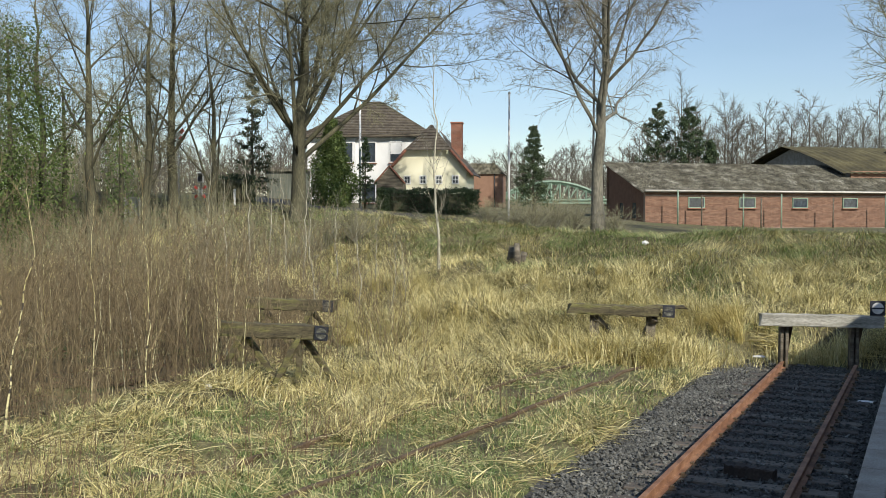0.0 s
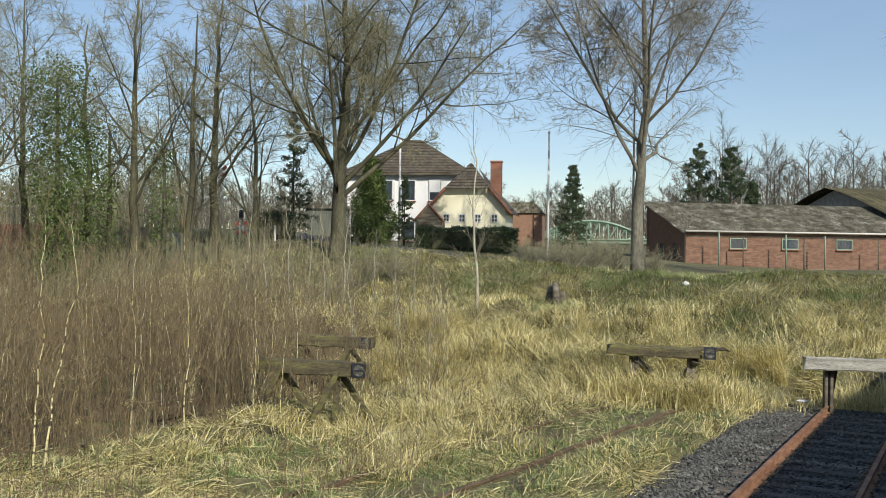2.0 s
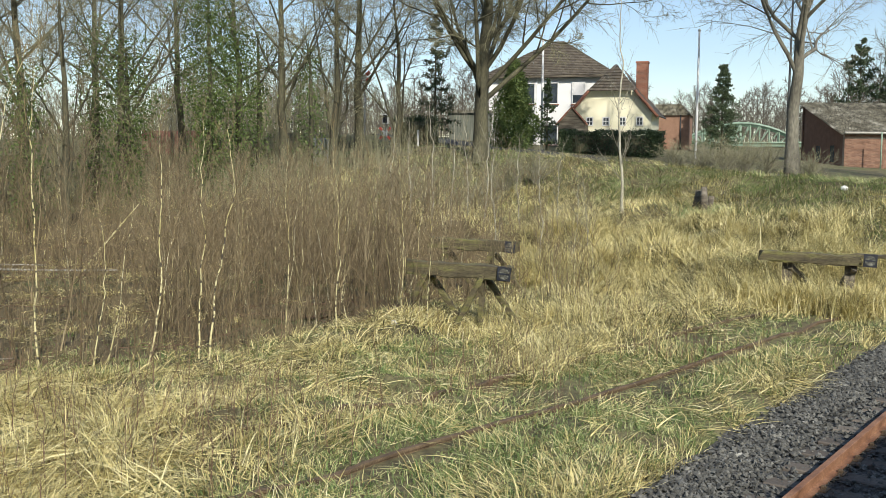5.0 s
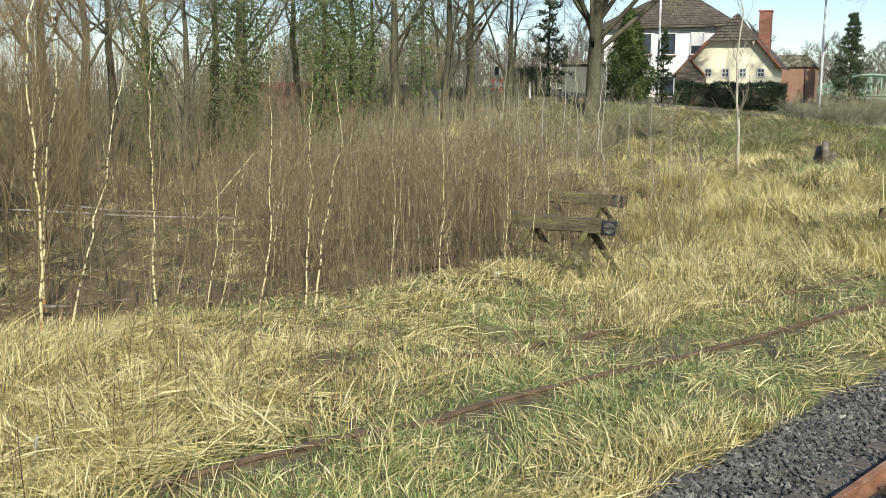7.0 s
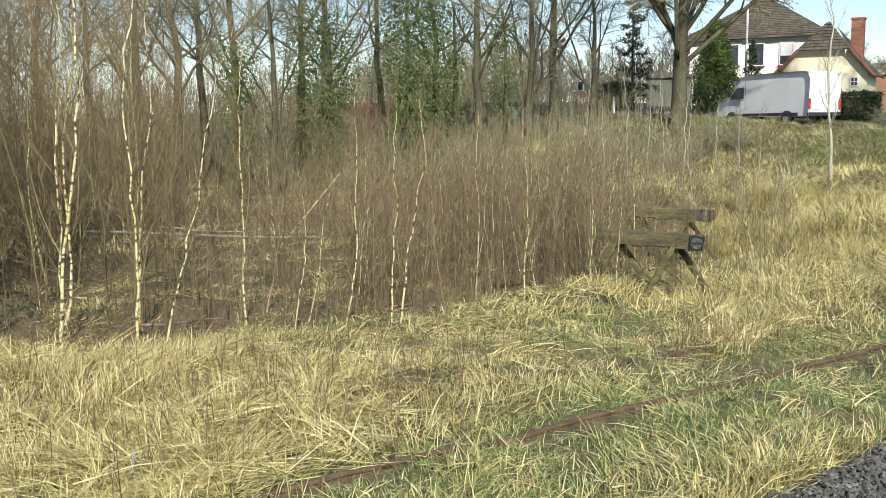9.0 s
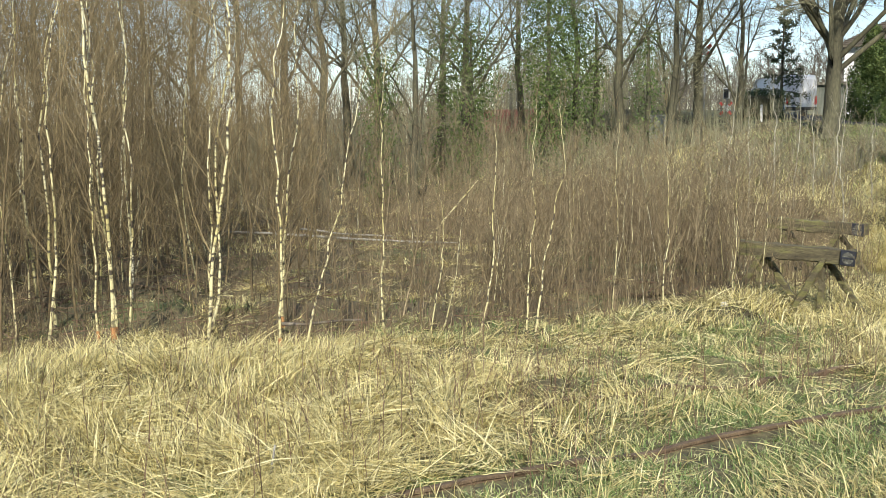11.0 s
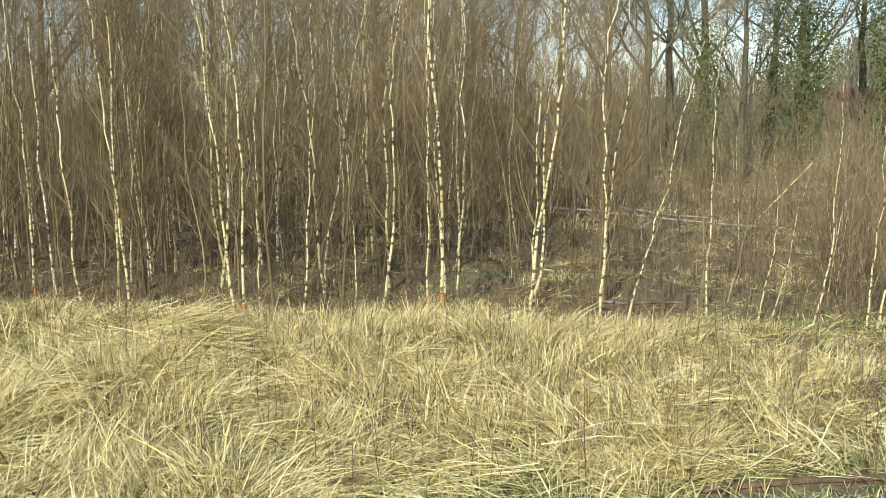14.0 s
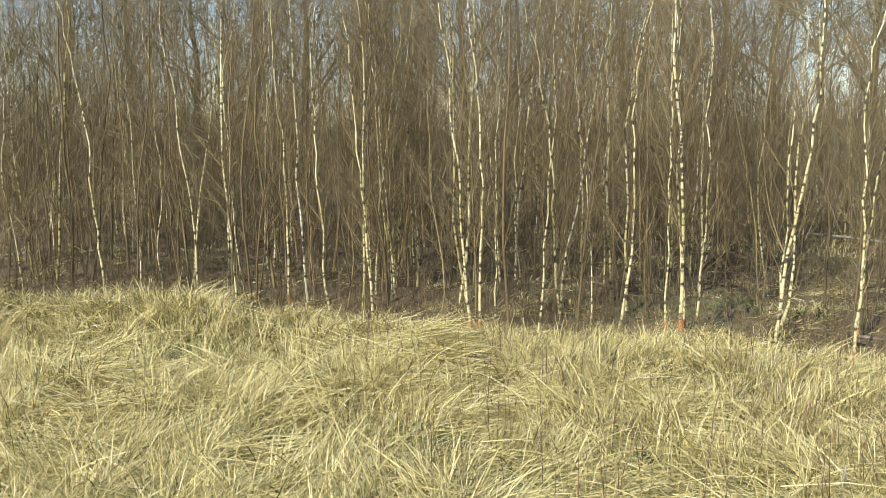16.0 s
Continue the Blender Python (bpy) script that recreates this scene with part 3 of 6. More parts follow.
def buffer_stops():
    # at the end of the live track
    x, y = 5.52, 22.6
    b = thing("buffer_stop", x, y, 0, 0, "buffer stop of bleached timber on rusty rail posts", "buffer stop", "buffer stops")
    rough_beam("beam", (2.6, 0.24, 0.27), pose(0, 0, 0.94, 0, 0.6, 0), PALE_TIMBER, b, "bleached grey timber beam", 5)
    for px in (-0.74, 0.76):
        rail_post("post", px, 0.2, -0.25, 0.18, 0.86, b, OLD_TIMBER)
        bm = bmesh.new()
        block(bm, (0.09, 0.07, 1.35), pose(px + 0.14, 0.52, 0.32, 35, 0, 0), 0.01)
        part("brace", bm, OLD_RUST, b)
    stop_sign(b, 1.15, -0.13, 1.235, size=0.32)
    # on the overgrown siding, sunk in the bank
    b = thing("buffer_stop", 1.36, 23.25, float(land(1.36, 23.25)), 0, "dark rotten buffer stop sunk in dry grass", "buffer stop", "buffer stops")
    z = 1.05 - float(land(1.36, 23.25))
    rough_beam("beam", (2.1, 0.24, 0.22), pose(-0.28, 0, z, 0, 2.0, 0), MOSS_TIMBER, b, "cracked dark timber beam", 8, 0.025)
    rough_beam("cross_timber", (1.5, 0.20, 0.09), pose(0.6, 0.16, z + 0.07, 0, 0, 4), MOSS_TIMBER, b, "", 9, 0.02)
    for px in (-0.75, 0.55):
        rail_post("post", px, 0.2, -0.1, 0.2, z - 0.1, b, OLD_TIMBER)
    rough_beam("strut", (0.95, 0.14, 0.14), pose(-0.5, 0.45, z - 0.42, 0, 28, 60), OLD_TIMBER, b, "", 10, 0.02)
    rough_beam("strut", (0.95, 0.14, 0.14), pose(0.55, 0.45, z - 0.42, 0, 28, 100), OLD_TIMBER, b, "", 11, 0.02)
    stop_sign(b, 0.93, -0.145, z + 0.0, 3.0, 0.28, DIRTY_WHITE)
    # among the birches
    for (x, y, zz, seed, w) in ((-5.6, 18.5, 1.03, 20, 2.2), (-6.6, 23.0, 1.12, 30, 2.2)):
        zl = float(land(x, y))
        b = thing("buffer_stop", x, y, zl, 2, "mossy wooden buffer stop among birch saplings", "buffer stop", "buffer stops")
        z = zz - zl
        rough_beam("beam", (w, 0.24, 0.27), pose(0, 0, z, 0, 1.2, 0), MOSS_TIMBER, b, "mossy timber beam", seed, 0.02)
        for px, lean in ((-0.72, 0), (0.45, 0)):
            rough_beam("post", (z + 0.1, 0.11, 0.11), pose(px, 0.05, z / 2 - 0.08, 0, 90, 0), MOSS_TIMBER, b, "", seed + 2, 0.02)
            rough_beam("strut", (1.4, 0.10, 0.11), pose(px - 0.25, -0.12, z / 2 - 0.1, 0, 90 + 28, 0), MOSS_TIMBER, b, "", seed + 3, 0.02)
            rough_beam("strut", (1.3, 0.10, 0.11), pose(px + 0.42, 0.3, z / 2 - 0.1, 0, 90 - 36, 0), MOSS_TIMBER, b, "", seed + 4, 0.02)
        stop_sign(b, w / 2 - 0.14, -0.15, z - 0.02, 4.0, 0.27, DIRTY_WHITE)


buffer_stops()


def platform():
    p = thing("platform", *along(0, 0), 0, TRACK_TURN, "low station platform with a worn concrete kerb", "platform", kind="structure")
    z = 0.38
    for k in range(38):
        boxed("kerb_stone", (0.30, 0.985, 0.42), pose(1.68, -14 + k + 0.5, z - 0.21), KERB, p, "", 0.012)
    boxed("surface", (9.0, 38, 0.4), pose(1.835 + 4.5, 5, z - 0.21), ASPHALT, p)


platform()


def station():
    """An unseen block, added beside the platform to cast the shade over the track."""
    s = thing("station_building", *along(0, 6.9), 0.36, TRACK_TURN, "long plain brick station building beside the platform", "building", kind="structure")
    boxed("wall", (6.0, 62, 5.15), pose(3.0, -9.5, 2.575), BRICK, s)
    boxed("roof", (6.8, 63, 0.25), pose(3.05, -9.5, 5.275), SHEET, s)


station()


def sleeper_block():
    x, y = 2.4, 13.3
    o = thing("timber_block", x, y, -0.19, TRACK_TURN + 4, "short dark block of old timber lying between the rails", "timber")
    rough_beam("block", (0.6, 0.2, 0.17), pose(0, 0, 0.085), BURNT, o, "", 40, 0.015)


sleeper_block()


def small_litter():
    """Bits of rubbish and stone lying about."""
    for x, y, z, sx, sy, sz, name, label in ((4.35, 23.3, 0.0, 0.3, 0.22, 0.06, "slab", "broken pale slab beside the buffer stop"), (5.43, 18.99, -0.2, 0.34, 0.2, 0.05, "rag", "pale rag on the ballast"), (2.98, 39.9, 1.75, 0.3, 0.15, 0.2, "rubbish", "white rubbish in the grass of the slope"), (-6.43, 17.1, -0.05, 0.14, 0.12, 0.1, "stone", "pale stone at the edge of the thicket")):
        bm = bmesh.new()
        bmesh.ops.create_icosphere(bm, subdivisions=2, radius=0.5)
        g = random.Random(int(x * 100))
        for v in bm.verts:
            v.co *= g.uniform(0.8, 1.15)
        bm.transform(Matrix.Translation((x, y, max(z, float(land(x, y))) + sz * 0.4)) @ Matrix.Diagonal((sx, sy, sz, 1)))
        tagged(part(name, bm, POLE_WHITE, None), label, name)


small_litter()


# ---- plants ----
def sprout(g, P, R, L, m, lo, hi, frac, angle, k, up, wobble, thick=0.55, rmin=0.004, taper=0.25, shrink=0.55):
    """m side shoots on each of the stems P (n x j x 3): paths with k points, radii and lengths."""
    n, j, _ = P.shape
    t = lo + (hi - lo) * (np.arange(m)[None] + g.random((n, m))) / m
    f = t * (j - 1)
    i = np.minimum(f.astype(int), j - 2)
    w = (f - i)[..., None]
    rows = np.arange(n)[:, None]
    A, B = P[rows, i], P[rows, i + 1]
    at = A * (1 - w) + B * w
    r0 = R[rows, i] * (1 - w[..., 0]) + R[rows, i + 1] * w[..., 0]
    d = B - A
    d /= np.linalg.norm(d, axis=-1, keepdims=True) + 1e-9
    ref = np.where(np.abs(d[..., 2:3]) > 0.9, [[[1.0, 0, 0]]], [[[0, 0, 1.0]]])
    u = np.cross(d, ref)
    u /= np.linalg.norm(u, axis=-1, keepdims=True) + 1e-9
    v = np.cross(d, u)
    phi = (np.arange(m)[None] * 2.4 + g.uniform(0, 6.28, (n, 1)) + g.normal(0, 0.5, (n, m)))[..., None]
    a = np.radians(angle * g.uniform(0.7, 1.3, (n, m)))[..., None]
    way = d * np.cos(a) + (u * np.cos(phi) + v * np.sin(phi)) * np.sin(a)
    ln = L[:, None] * frac * (1 - shrink * (t - lo) / max(hi - lo, 1e-6)) * g.uniform(0.65, 1.25, (n, m))
    N = n * m
    at, way, ln, r0 = at.reshape(N, 3), way.reshape(N, 3), ln.reshape(N), r0.reshape(N)
    out = np.empty((N, k, 3))
    out[:, 0] = at
    for s in range(1, k):
        way = way + g.normal(0, wobble, (N, 3)) + np.array([0, 0, up])
        way /= np.linalg.norm(way, axis=1, keepdims=True)
        out[:, s] = out[:, s - 1] + way * (ln / (k - 1))[:, None]
    rs = np.maximum(r0 * thick, rmin)[:, None] * np.linspace(1, taper, k)[None]
    return out, np.maximum(rs, rmin * 0.6), ln


def stem(g, height, r0, k, lean=(0, 0), wobble=0.02, tip=0.12):
    """One upright stem: path, radii, length."""
    P = np.zeros((1, k, 3))
    s = np.linspace(0, 1, k)
    P[0, :, 2] = s * height
    P[0, :, 0] = lean[0] * s + np.cumsum(g.normal(0, wobble, k)) * height * s ** 0.5 * 0.3
    P[0, :, 1] = lean[1] * s + np.cumsum(g.normal(0, wobble, k)) * height * s ** 0.5 * 0.3
    flare = 1 + 0.28 * np.exp(-s * height / 0.5)
    R = (r0 * (1 - (1 - tip) * s) * flare)[None]
    return P, R, np.array([height])


def broadleaf(seed, height, r0, fork=0.22, limbs=9, angle=38, up=0.10, twigs=(7, 7, 6), spread=0.62, wobble=0.1, stems=1, shrink=0.62, twig=0.0105, stem_angle=14):
    """Wood and twigs of a bare broadleaved tree, as two pairs of corners and quads."""
    g = np.random.default_rng(seed)
    wood, fine = [], []
    P, R, L = stem(g, height * 0.93, r0, 12, wobble=0.03)
    if stems > 1:
        P2, R2, L2 = sprout(g, P, R, L, stems - 1, fork * (0.3 if stem_angle < 16 else 0.75), fork * (1.0 if stem_angle < 16 else 1.6), 0.85, stem_angle, 10, 0.04, 0.05, 0.40, shrink=0.25)
        wood.append(tubes(P2, R2, 6))
    wood.append(tubes(P, R, 9))
    A, AR, AL = sprout(g, P, R, L, limbs, fork, 0.92, spread, angle, 9, up, wobble, 0.42, shrink=shrink)
    if stems > 1:
        B, BR, BL = sprout(g, P2, R2, L2, limbs, 0.25, 0.92, spread * 0.6, angle, 9, up, wobble, 0.5, shrink=0.5)
        A, AR, AL = np.concatenate([A, B]), np.concatenate([AR, BR]), np.concatenate([AL, BL])
    wood.append(tubes(A, AR, 6))
    B, BR, BL = sprout(g, A, AR, AL, twigs[0], 0.15, 0.97, 0.5, 44, 6, up * 0.6, wobble * 1.1, 0.5, 0.013, shrink=0.45)
    wood.append(tubes(B, BR, 4))
    C, CR, CL = sprout(g, B, BR, BL, twigs[1], 0.12, 0.98, 0.55, 46, 3, up * 0.5, wobble * 1.3, 0.6, twig * 1.15, shrink=0.4)
    fine.append(tubes(C, CR, 3))
    D, DR, DL = sprout(g, C, CR, CL, twigs[2], 0.12, 1.0, 0.66, 44, 2, up * 0.4, wobble * 1.4, 0.7, twig * 0.85, 0.6, shrink=0.3)
    fine.append(spikes(D, DR * 1.2, 3))
    return joined(wood), joined(fine)


def leaf_cards(g, centres, size, jitter, normals=None):
    """Small pointed leaves of four corners round the given places."""
    n = len(centres)
    a = g.normal(0, 1, (n, 3))
    a /= np.linalg.norm(a, axis=1, keepdims=True)
    b = np.cross(a, g.normal(0, 1, (n, 3)))
    b /= np.linalg.norm(b, axis=1, keepdims=True)
    s = size * g.uniform(0.6, 1.4, (n, 1))
    c = centres + g.normal(0, 1, (n, 3)) * jitter
    V = np.stack([c - a * s, c + b * s * 0.55, c + a * s, c - b * s * 0.55], 1)
    return V.reshape(-1, 3), np.arange(n * 4).reshape(n, 4)


def tree_thing(name, meshes, mats, x, y, turn, label, category="tree", group="", size=1.0):
    t = thing(name, x, y, float(land(x, y)) - 0.08, turn, label, category, group)
    t.scale = (size, size, size)
    for (nm, me), mat in zip(meshes, mats):
        put(nm, me, mat, t)
    return t


def tree_meshes(seed, *args, **kw):
    (wv, wq), (fv, fq) = broadleaf(seed, *args, **kw)
    return [("trunk", mesh_of("trunk", wv, wq, smooth=True)), ("crown", mesh_of("crown", fv, fq))]


def big_trees():
    x, y = polar(-15.55, 49.5)
    tree_thing("oak_tree", tree_meshes(15, 17.5, 0.40, fork=0.19, limbs=11, angle=50, up=0.03, twigs=(8, 9, 7), spread=0.60, shrink=0.45, stems=10, stem_angle=38, wobble=0.10, twig=0.009), (BARK, TWIG), x, y, 40, "large bare oak with a thick trunk on the bank", group="")
    x, y = polar(1.62, 50.0)
    tree_thing("poplar_tree", tree_meshes(23, 19.0, 0.33, fork=0.27, limbs=13, angle=52, up=0.03, twigs=(9, 9, 7), spread=0.64, shrink=0.4, stems=4, stem_angle=28, wobble=0.11, twig=0.009), (PALE_BARK, PALE_TWIG), x, y, 210, "tall bare tree with pale bark on the bank")
    x, y = polar(18.6, 47.0)
    tree_thing("bare_tree", tree_meshes(29, 16.0, 0.3, fork=0.2, limbs=13, angle=48, up=0.05, twigs=(9, 9, 7), spread=0.5), (BARK, TWIG), x, y, 0, "bare tree beside the brick shed")


big_trees()


def woodland():
    """Bare trees along the bank."""
    kinds = [tree_meshes(31, 16, 0.27, fork=0.22, limbs=13, angle=44, up=0.05, twigs=(9, 8, 7), spread=0.44, twig=0.007),
             tree_meshes(37, 15, 0.24, fork=0.28, limbs=13, angle=48, up=0.05, twigs=(9, 8, 7), spread=0.44, wobble=0.12, twig=0.007),
             tree_meshes(41, 14, 0.22, fork=0.15, limbs=8, angle=46, up=0.05, twigs=(8, 7, 6), spread=0.47, stems=3, twig=0.007),
             tree_meshes(43, 17, 0.25, fork=0.35, limbs=13, angle=46, up=0.06, twigs=(9, 8, 7), spread=0.42, twig=0.007)]
    first = {}
    g = random.Random(5)
    near = [(-20.3, 52, 2, 0.8), (-22.6, 53, 0, 1), (-24, 51, 2, 1.02), (-26.9, 52, 0, 1), (-29.3, 53, 1, 0.95),
            (-32.4, 55, 3, 0.92), (-35.6, 50, 0, 1), (-37.2, 57, 3, 1.05), (-38.6, 47, 2, 0.95), (-40.6, 52, 0, 1.1),
            (-42.3, 55, 3, 1.1), (-43.8, 48, 1, 1.1), (-46, 52, 0, 1.1), (-48.5, 55, 3, 1)]
    far = [(-51, 50, 1, 1.05), (-53.5, 54, 0, 1), (-56, 50, 2, 1), (-59, 54, 3, 1), (-62, 50, 0, 1),
           (-65, 53, 1, 1), (-68, 50, 0, 1), (-71, 54, 2, 1.1), (-74, 50, 1, 1), (-77, 53, 0, 1),
           (-80, 50, 3, 1), (-83, 53, 1, 1), (-86.5, 50, 0, 1), (-90, 52, 2, 1.1), (-94, 50, 1, 1)]
    for turn, d, k, s in near + far:
        x, y = polar(turn, d)
        m = pose(x, y, float(land(x, y)) - 0.1, 0, 0, g.uniform(0, 360))
        if k not in first:
            first[k] = tree_thing("woodland_tree", kinds[k], (BARK, TWIG), x, y, 0, "bare grey-brown tree of a wood on the bank", group="bare trees along the bank", size=s)
        else:
            t = copy_thing(first[k], m)
            t.scale = (s, s, s)


woodland()


def ivy_column(x, y, height, radius, n, seed, label):
    """Ivy that wraps a trunk and hangs about its limbs."""
    g = np.random.default_rng(seed)
    z = g.random(n) ** 0.8 * height
    a = g.uniform(0, 6.28, n)
    lump = 0.55 + 0.45 * np.sin(z * 1.7 + seed) * np.sin(a * 2 + z * 0.9) + 0.5 * np.sin(z * 0.6 + seed) ** 2
    r = radius * np.clip(lump, 0.25, 1.5) * np.sqrt(g.random(n)) * (0.6 + 0.6 * smooth01(z / height)) + 0.15
    r *= np.where(g.random(n) < 0.25, g.uniform(1.0, 2.4, n), 1.0)
    c = np.stack([r * np.cos(a), r * np.sin(a), z + g.normal(0, 0.3, n)], 1)
    v, q = leaf_cards(g, c, 0.07, 0.24)
    t = thing("ivy", x, y, float(land(x, y)), 0, label, "ivy", "ivy on the trees")
    put("leaves", mesh_of("leaves", v, q), IVY, t)
    rod("stem", [(0, 0, -0.1), (0.1, 0.05, height * 0.5), (0, 0.1, height * 0.95)], [0.16, 0.12, 0.05], BARK, t)


for turn, d, h, r, n, s in ((-31.0, 50, 11.0, 1.2, 4600, 1), (-29.4, 52, 8.5, 0.7, 1500, 8), (-35.4, 50, 8.0, 1.1, 3000, 2), (-40.6, 46, 7.0, 0.5, 1300, 3), (-37.0, 52, 9.0, 0.8, 1500, 4), (-25.4, 51, 7.0, 0.5, 700, 6), (-28.3, 54, 8.0, 0.6, 900, 7)):
    ivy_column(*polar(turn, d), h, r, int(n * 2.3), s, "dark green ivy climbing a tree trunk")


def conifer(seed, height, radius, tiers, leaf=0.16, droop=-0.02, per=26, angle=80):
    """Trunk and needled branches of a spruce or pine."""
    g = np.random.default_rng(seed)
    P, R, L = stem(g, height, height * 0.014, 12, wobble=0.006, tip=0.1)
    A, AR, AL = sprout(g, P, R, L, tiers, 0.08, 0.97, radius / height, angle, 6, droop, 0.05, 0.4, 0.01, shrink=0.88)
    B, BR, BL = sprout(g, A, AR, AL, 5, 0.2, 0.95, 0.4, 50, 4, -0.02, 0.06, 0.6, 0.006)
    wood = joined([tubes(P, R, 7), tubes(A, AR, 4), tubes(B, BR, 3)])
    pts = np.concatenate([A[:, 2:].reshape(-1, 3), B.reshape(-1, 3)])
    pts = np.repeat(pts, per // 6, axis=0)
    leaves = leaf_cards(g, pts, leaf, leaf * 0.9)
    return [("trunk", mesh_of("trunk", *wood, smooth=True)), ("needles", mesh_of("needles", *leaves))]


def conifers():
    x, y = polar(-2.1, 78)
    tree_thing("spruce_tree", conifer(3, 6.9, 1.9, 110, 0.065, -0.035, per=30), (BARK, NEEDLE), x, y, 0, "dark green spruce beside the green bridge")
    for turn, d, h, r, s in ((4.9, 96, 10.6, 3.6, 5), (6.6, 94, 10.4, 3.3, 8)):
        x, y = polar(turn, d)
        tree_thing("pine_tree", conifer(s, h, r, 40, 0.10, 0.03, per=48, angle=76), (BARK, NEEDLE), x, y, 30 * s, "dark pine behind the brick shed", group="pines behind the shed")
    x, y = polar(7.8, 90)
    tree_thing("spruce_tree", conifer(12, 7.0, 2.0, 60, 0.10, per=30), (BARK, NEEDLE), x, y, 0, "small dense spruce behind the brick shed")
    x, y = polar(-18.2, 62)
    tree_thing("pine_tree", conifer(15, 8.0, 1.7, 40, 0.075, -0.02, per=24, angle=80), (BARK, NEEDLE), x, y, 0, "thin dark conifer beside the road")


conifers()


def far_trees():
    """The far line of bare woods, one mass of thin trees."""
    g = np.random.default_rng(77)
    parts, twigs = [], []
    n = 210
    for k in range(n):
        turn, d = -34 + 58 * (k + g.random()) / n, g.uniform(120, 190)
        if -7 < turn < 4:
            d = g.uniform(150, 200)
        x, y = polar(turn, d)
        h = g.uniform(8, 14) * (1.15 if turn > 6 else 0.8)
        P, R, L = stem(g, h, h * 0.014, 5, wobble=0.03)
        A, AR, AL = sprout(g, P, R, L, 18, 0.12, 0.98, 0.38, 42, 3, 0.07, 0.10, 0.5, 0.025)
        B, BR, BL = sprout(g, A, AR, AL, 22, 0.10, 1.0, 0.6, 48, 2, 0.05, 0.14, 0.6, 0.03, 0.7, shrink=0.3)
        off = np.array([x, y, float(land(x, y)) - 0.2])
        v, q = joined([tubes(P, R, 4), tubes(A, AR, 3)])
        parts.append((v + off, q))
        v, q = spikes(B, BR, 3)
        twigs.append((v + off, q))
    t = thing("far_wood", 0, 0, 0, 0, "far line of bare grey woods behind the buildings", "wood", kind="stuff")
    put("trunks", mesh_of("trunks", *joined(parts)), FAR_TWIG, t)
    put("twigs", mesh_of("twigs", *joined(twigs)), FAR_TWIG, t)


far_trees()

# ---- birches ----


def crooked(g, P):
    """Bends a young stem near its foot and sways it a little on the way up."""
    z = P[..., 2]
    a, turn = g.uniform(0.02, 0.16), g.uniform(0, 6.28)
    bow = a * (1 - np.exp(-z / g.uniform(0.4, 1.1))) + 0.045 * np.sin(z * g.uniform(0.9, 1.6) + turn) * np.clip(z / 2, 0, 1)
    P = P + 0.0
    P[..., 0] += bow * math.cos(turn)
    P[..., 1] += bow * math.sin(turn)
    return P


def birch_meshes(seed, height, r0, lean=0.0, twigs=1.0):
    g = np.random.default_rng(seed)
    P, R, L = stem(g, height, r0, 22, (lean, g.normal(0, 0.1)), wobble=0.026, tip=0.12)
    P = crooked(g, P)
    wood = [tubes(P, R, 6)]
    m = int(30 * twigs)
    A, AR, AL = sprout(g, P, R, L, m, 0.14, 0.98, 0.20, 36, 6, 0.12, 0.09, 0.36, 0.0045, shrink=0.45)
    B, BR, BL = sprout(g, A, AR, AL, 7, 0.15, 1.0, 0.5, 34, 3, 0.06, 0.12, 0.6, 0.0035, shrink=0.3)
    foot = P[:, :3] + 0.0
    foot[0, 2] = foot[0, 0] + (P[0, 1] - P[0, 0]) * 0.9
    foot[0, 1] = (foot[0, 0] + foot[0, 2]) / 2
    base = tubes(foot, np.repeat(R[:, :1], 3, 1) * 1.06, 7)
    return [("trunk", mesh_of("trunk", *joined(wood), smooth=True)), ("crown", mesh_of("crown", *joined([spikes(A, AR, 3), spikes(B, BR, 3)])))], base


def birch(x, y, height, r0, lean_side, seed, label, peeled=False, twigs=1.0):
    """lean_side: how far the top stands to the right across the view, in metres."""
    meshes, base = birch_meshes(seed, height, r0, lean_side, twigs)
    turn = math.degrees(math.atan2(x, y))
    t = tree_thing("birch", meshes, (BIRCH, BIRCH_TWIG), x, y, turn, label, "birch", "young birches of the thicket")
    if peeled:
        put("bark_wound", mesh_of("bark_wound", *base, smooth=True), PEELED, t, "orange gnawed bark at the foot")


def birch_row(rows, seed):
    """Birches along the front: x and y of the foot, height, radius, lean to the right as the camera sees it, gnawed foot."""
    for k, (x, y, h, r, lean, p) in enumerate(rows):
        lab = "slender young birch with white bark" + (" gnawed orange at the foot" if p else " in dry grass")
        birch(x, y, h, r * 0.52, lean * 1.8, seed + k, lab, bool(p), 1.0 if h > 5 else 0.7)


birch_row([(-13.15, 9.12, 7.5, 0.045, -0.6, 1), (-12.12, 10.05, 8.5, 0.06, 0.35, 0), (-10.58, 10.59, 5.5, 0.035, 0.7, 0), (-11.04, 10.58, 7.5, 0.045, 0.45, 1), (-10.37, 12.29, 5.5, 0.035, -0.05, 0),
     (-9.69, 12.61, 3, 0.025, 0.1, 0), (-9.07, 13.16, 4.2, 0.035, 0.15, 0), (-8.35, 13.5, 4, 0.03, 0.1, 0), (-8.16, 13.45, 4, 0.035, 0.15, 0), (-8.62, 16.97, 4, 0.025, 0, 0),
     (-7.13, 16.01, 4.2, 0.025, 0.05, 0), (-6.65, 18.2, 3.6, 0.022, 0.05, 0)], 100)
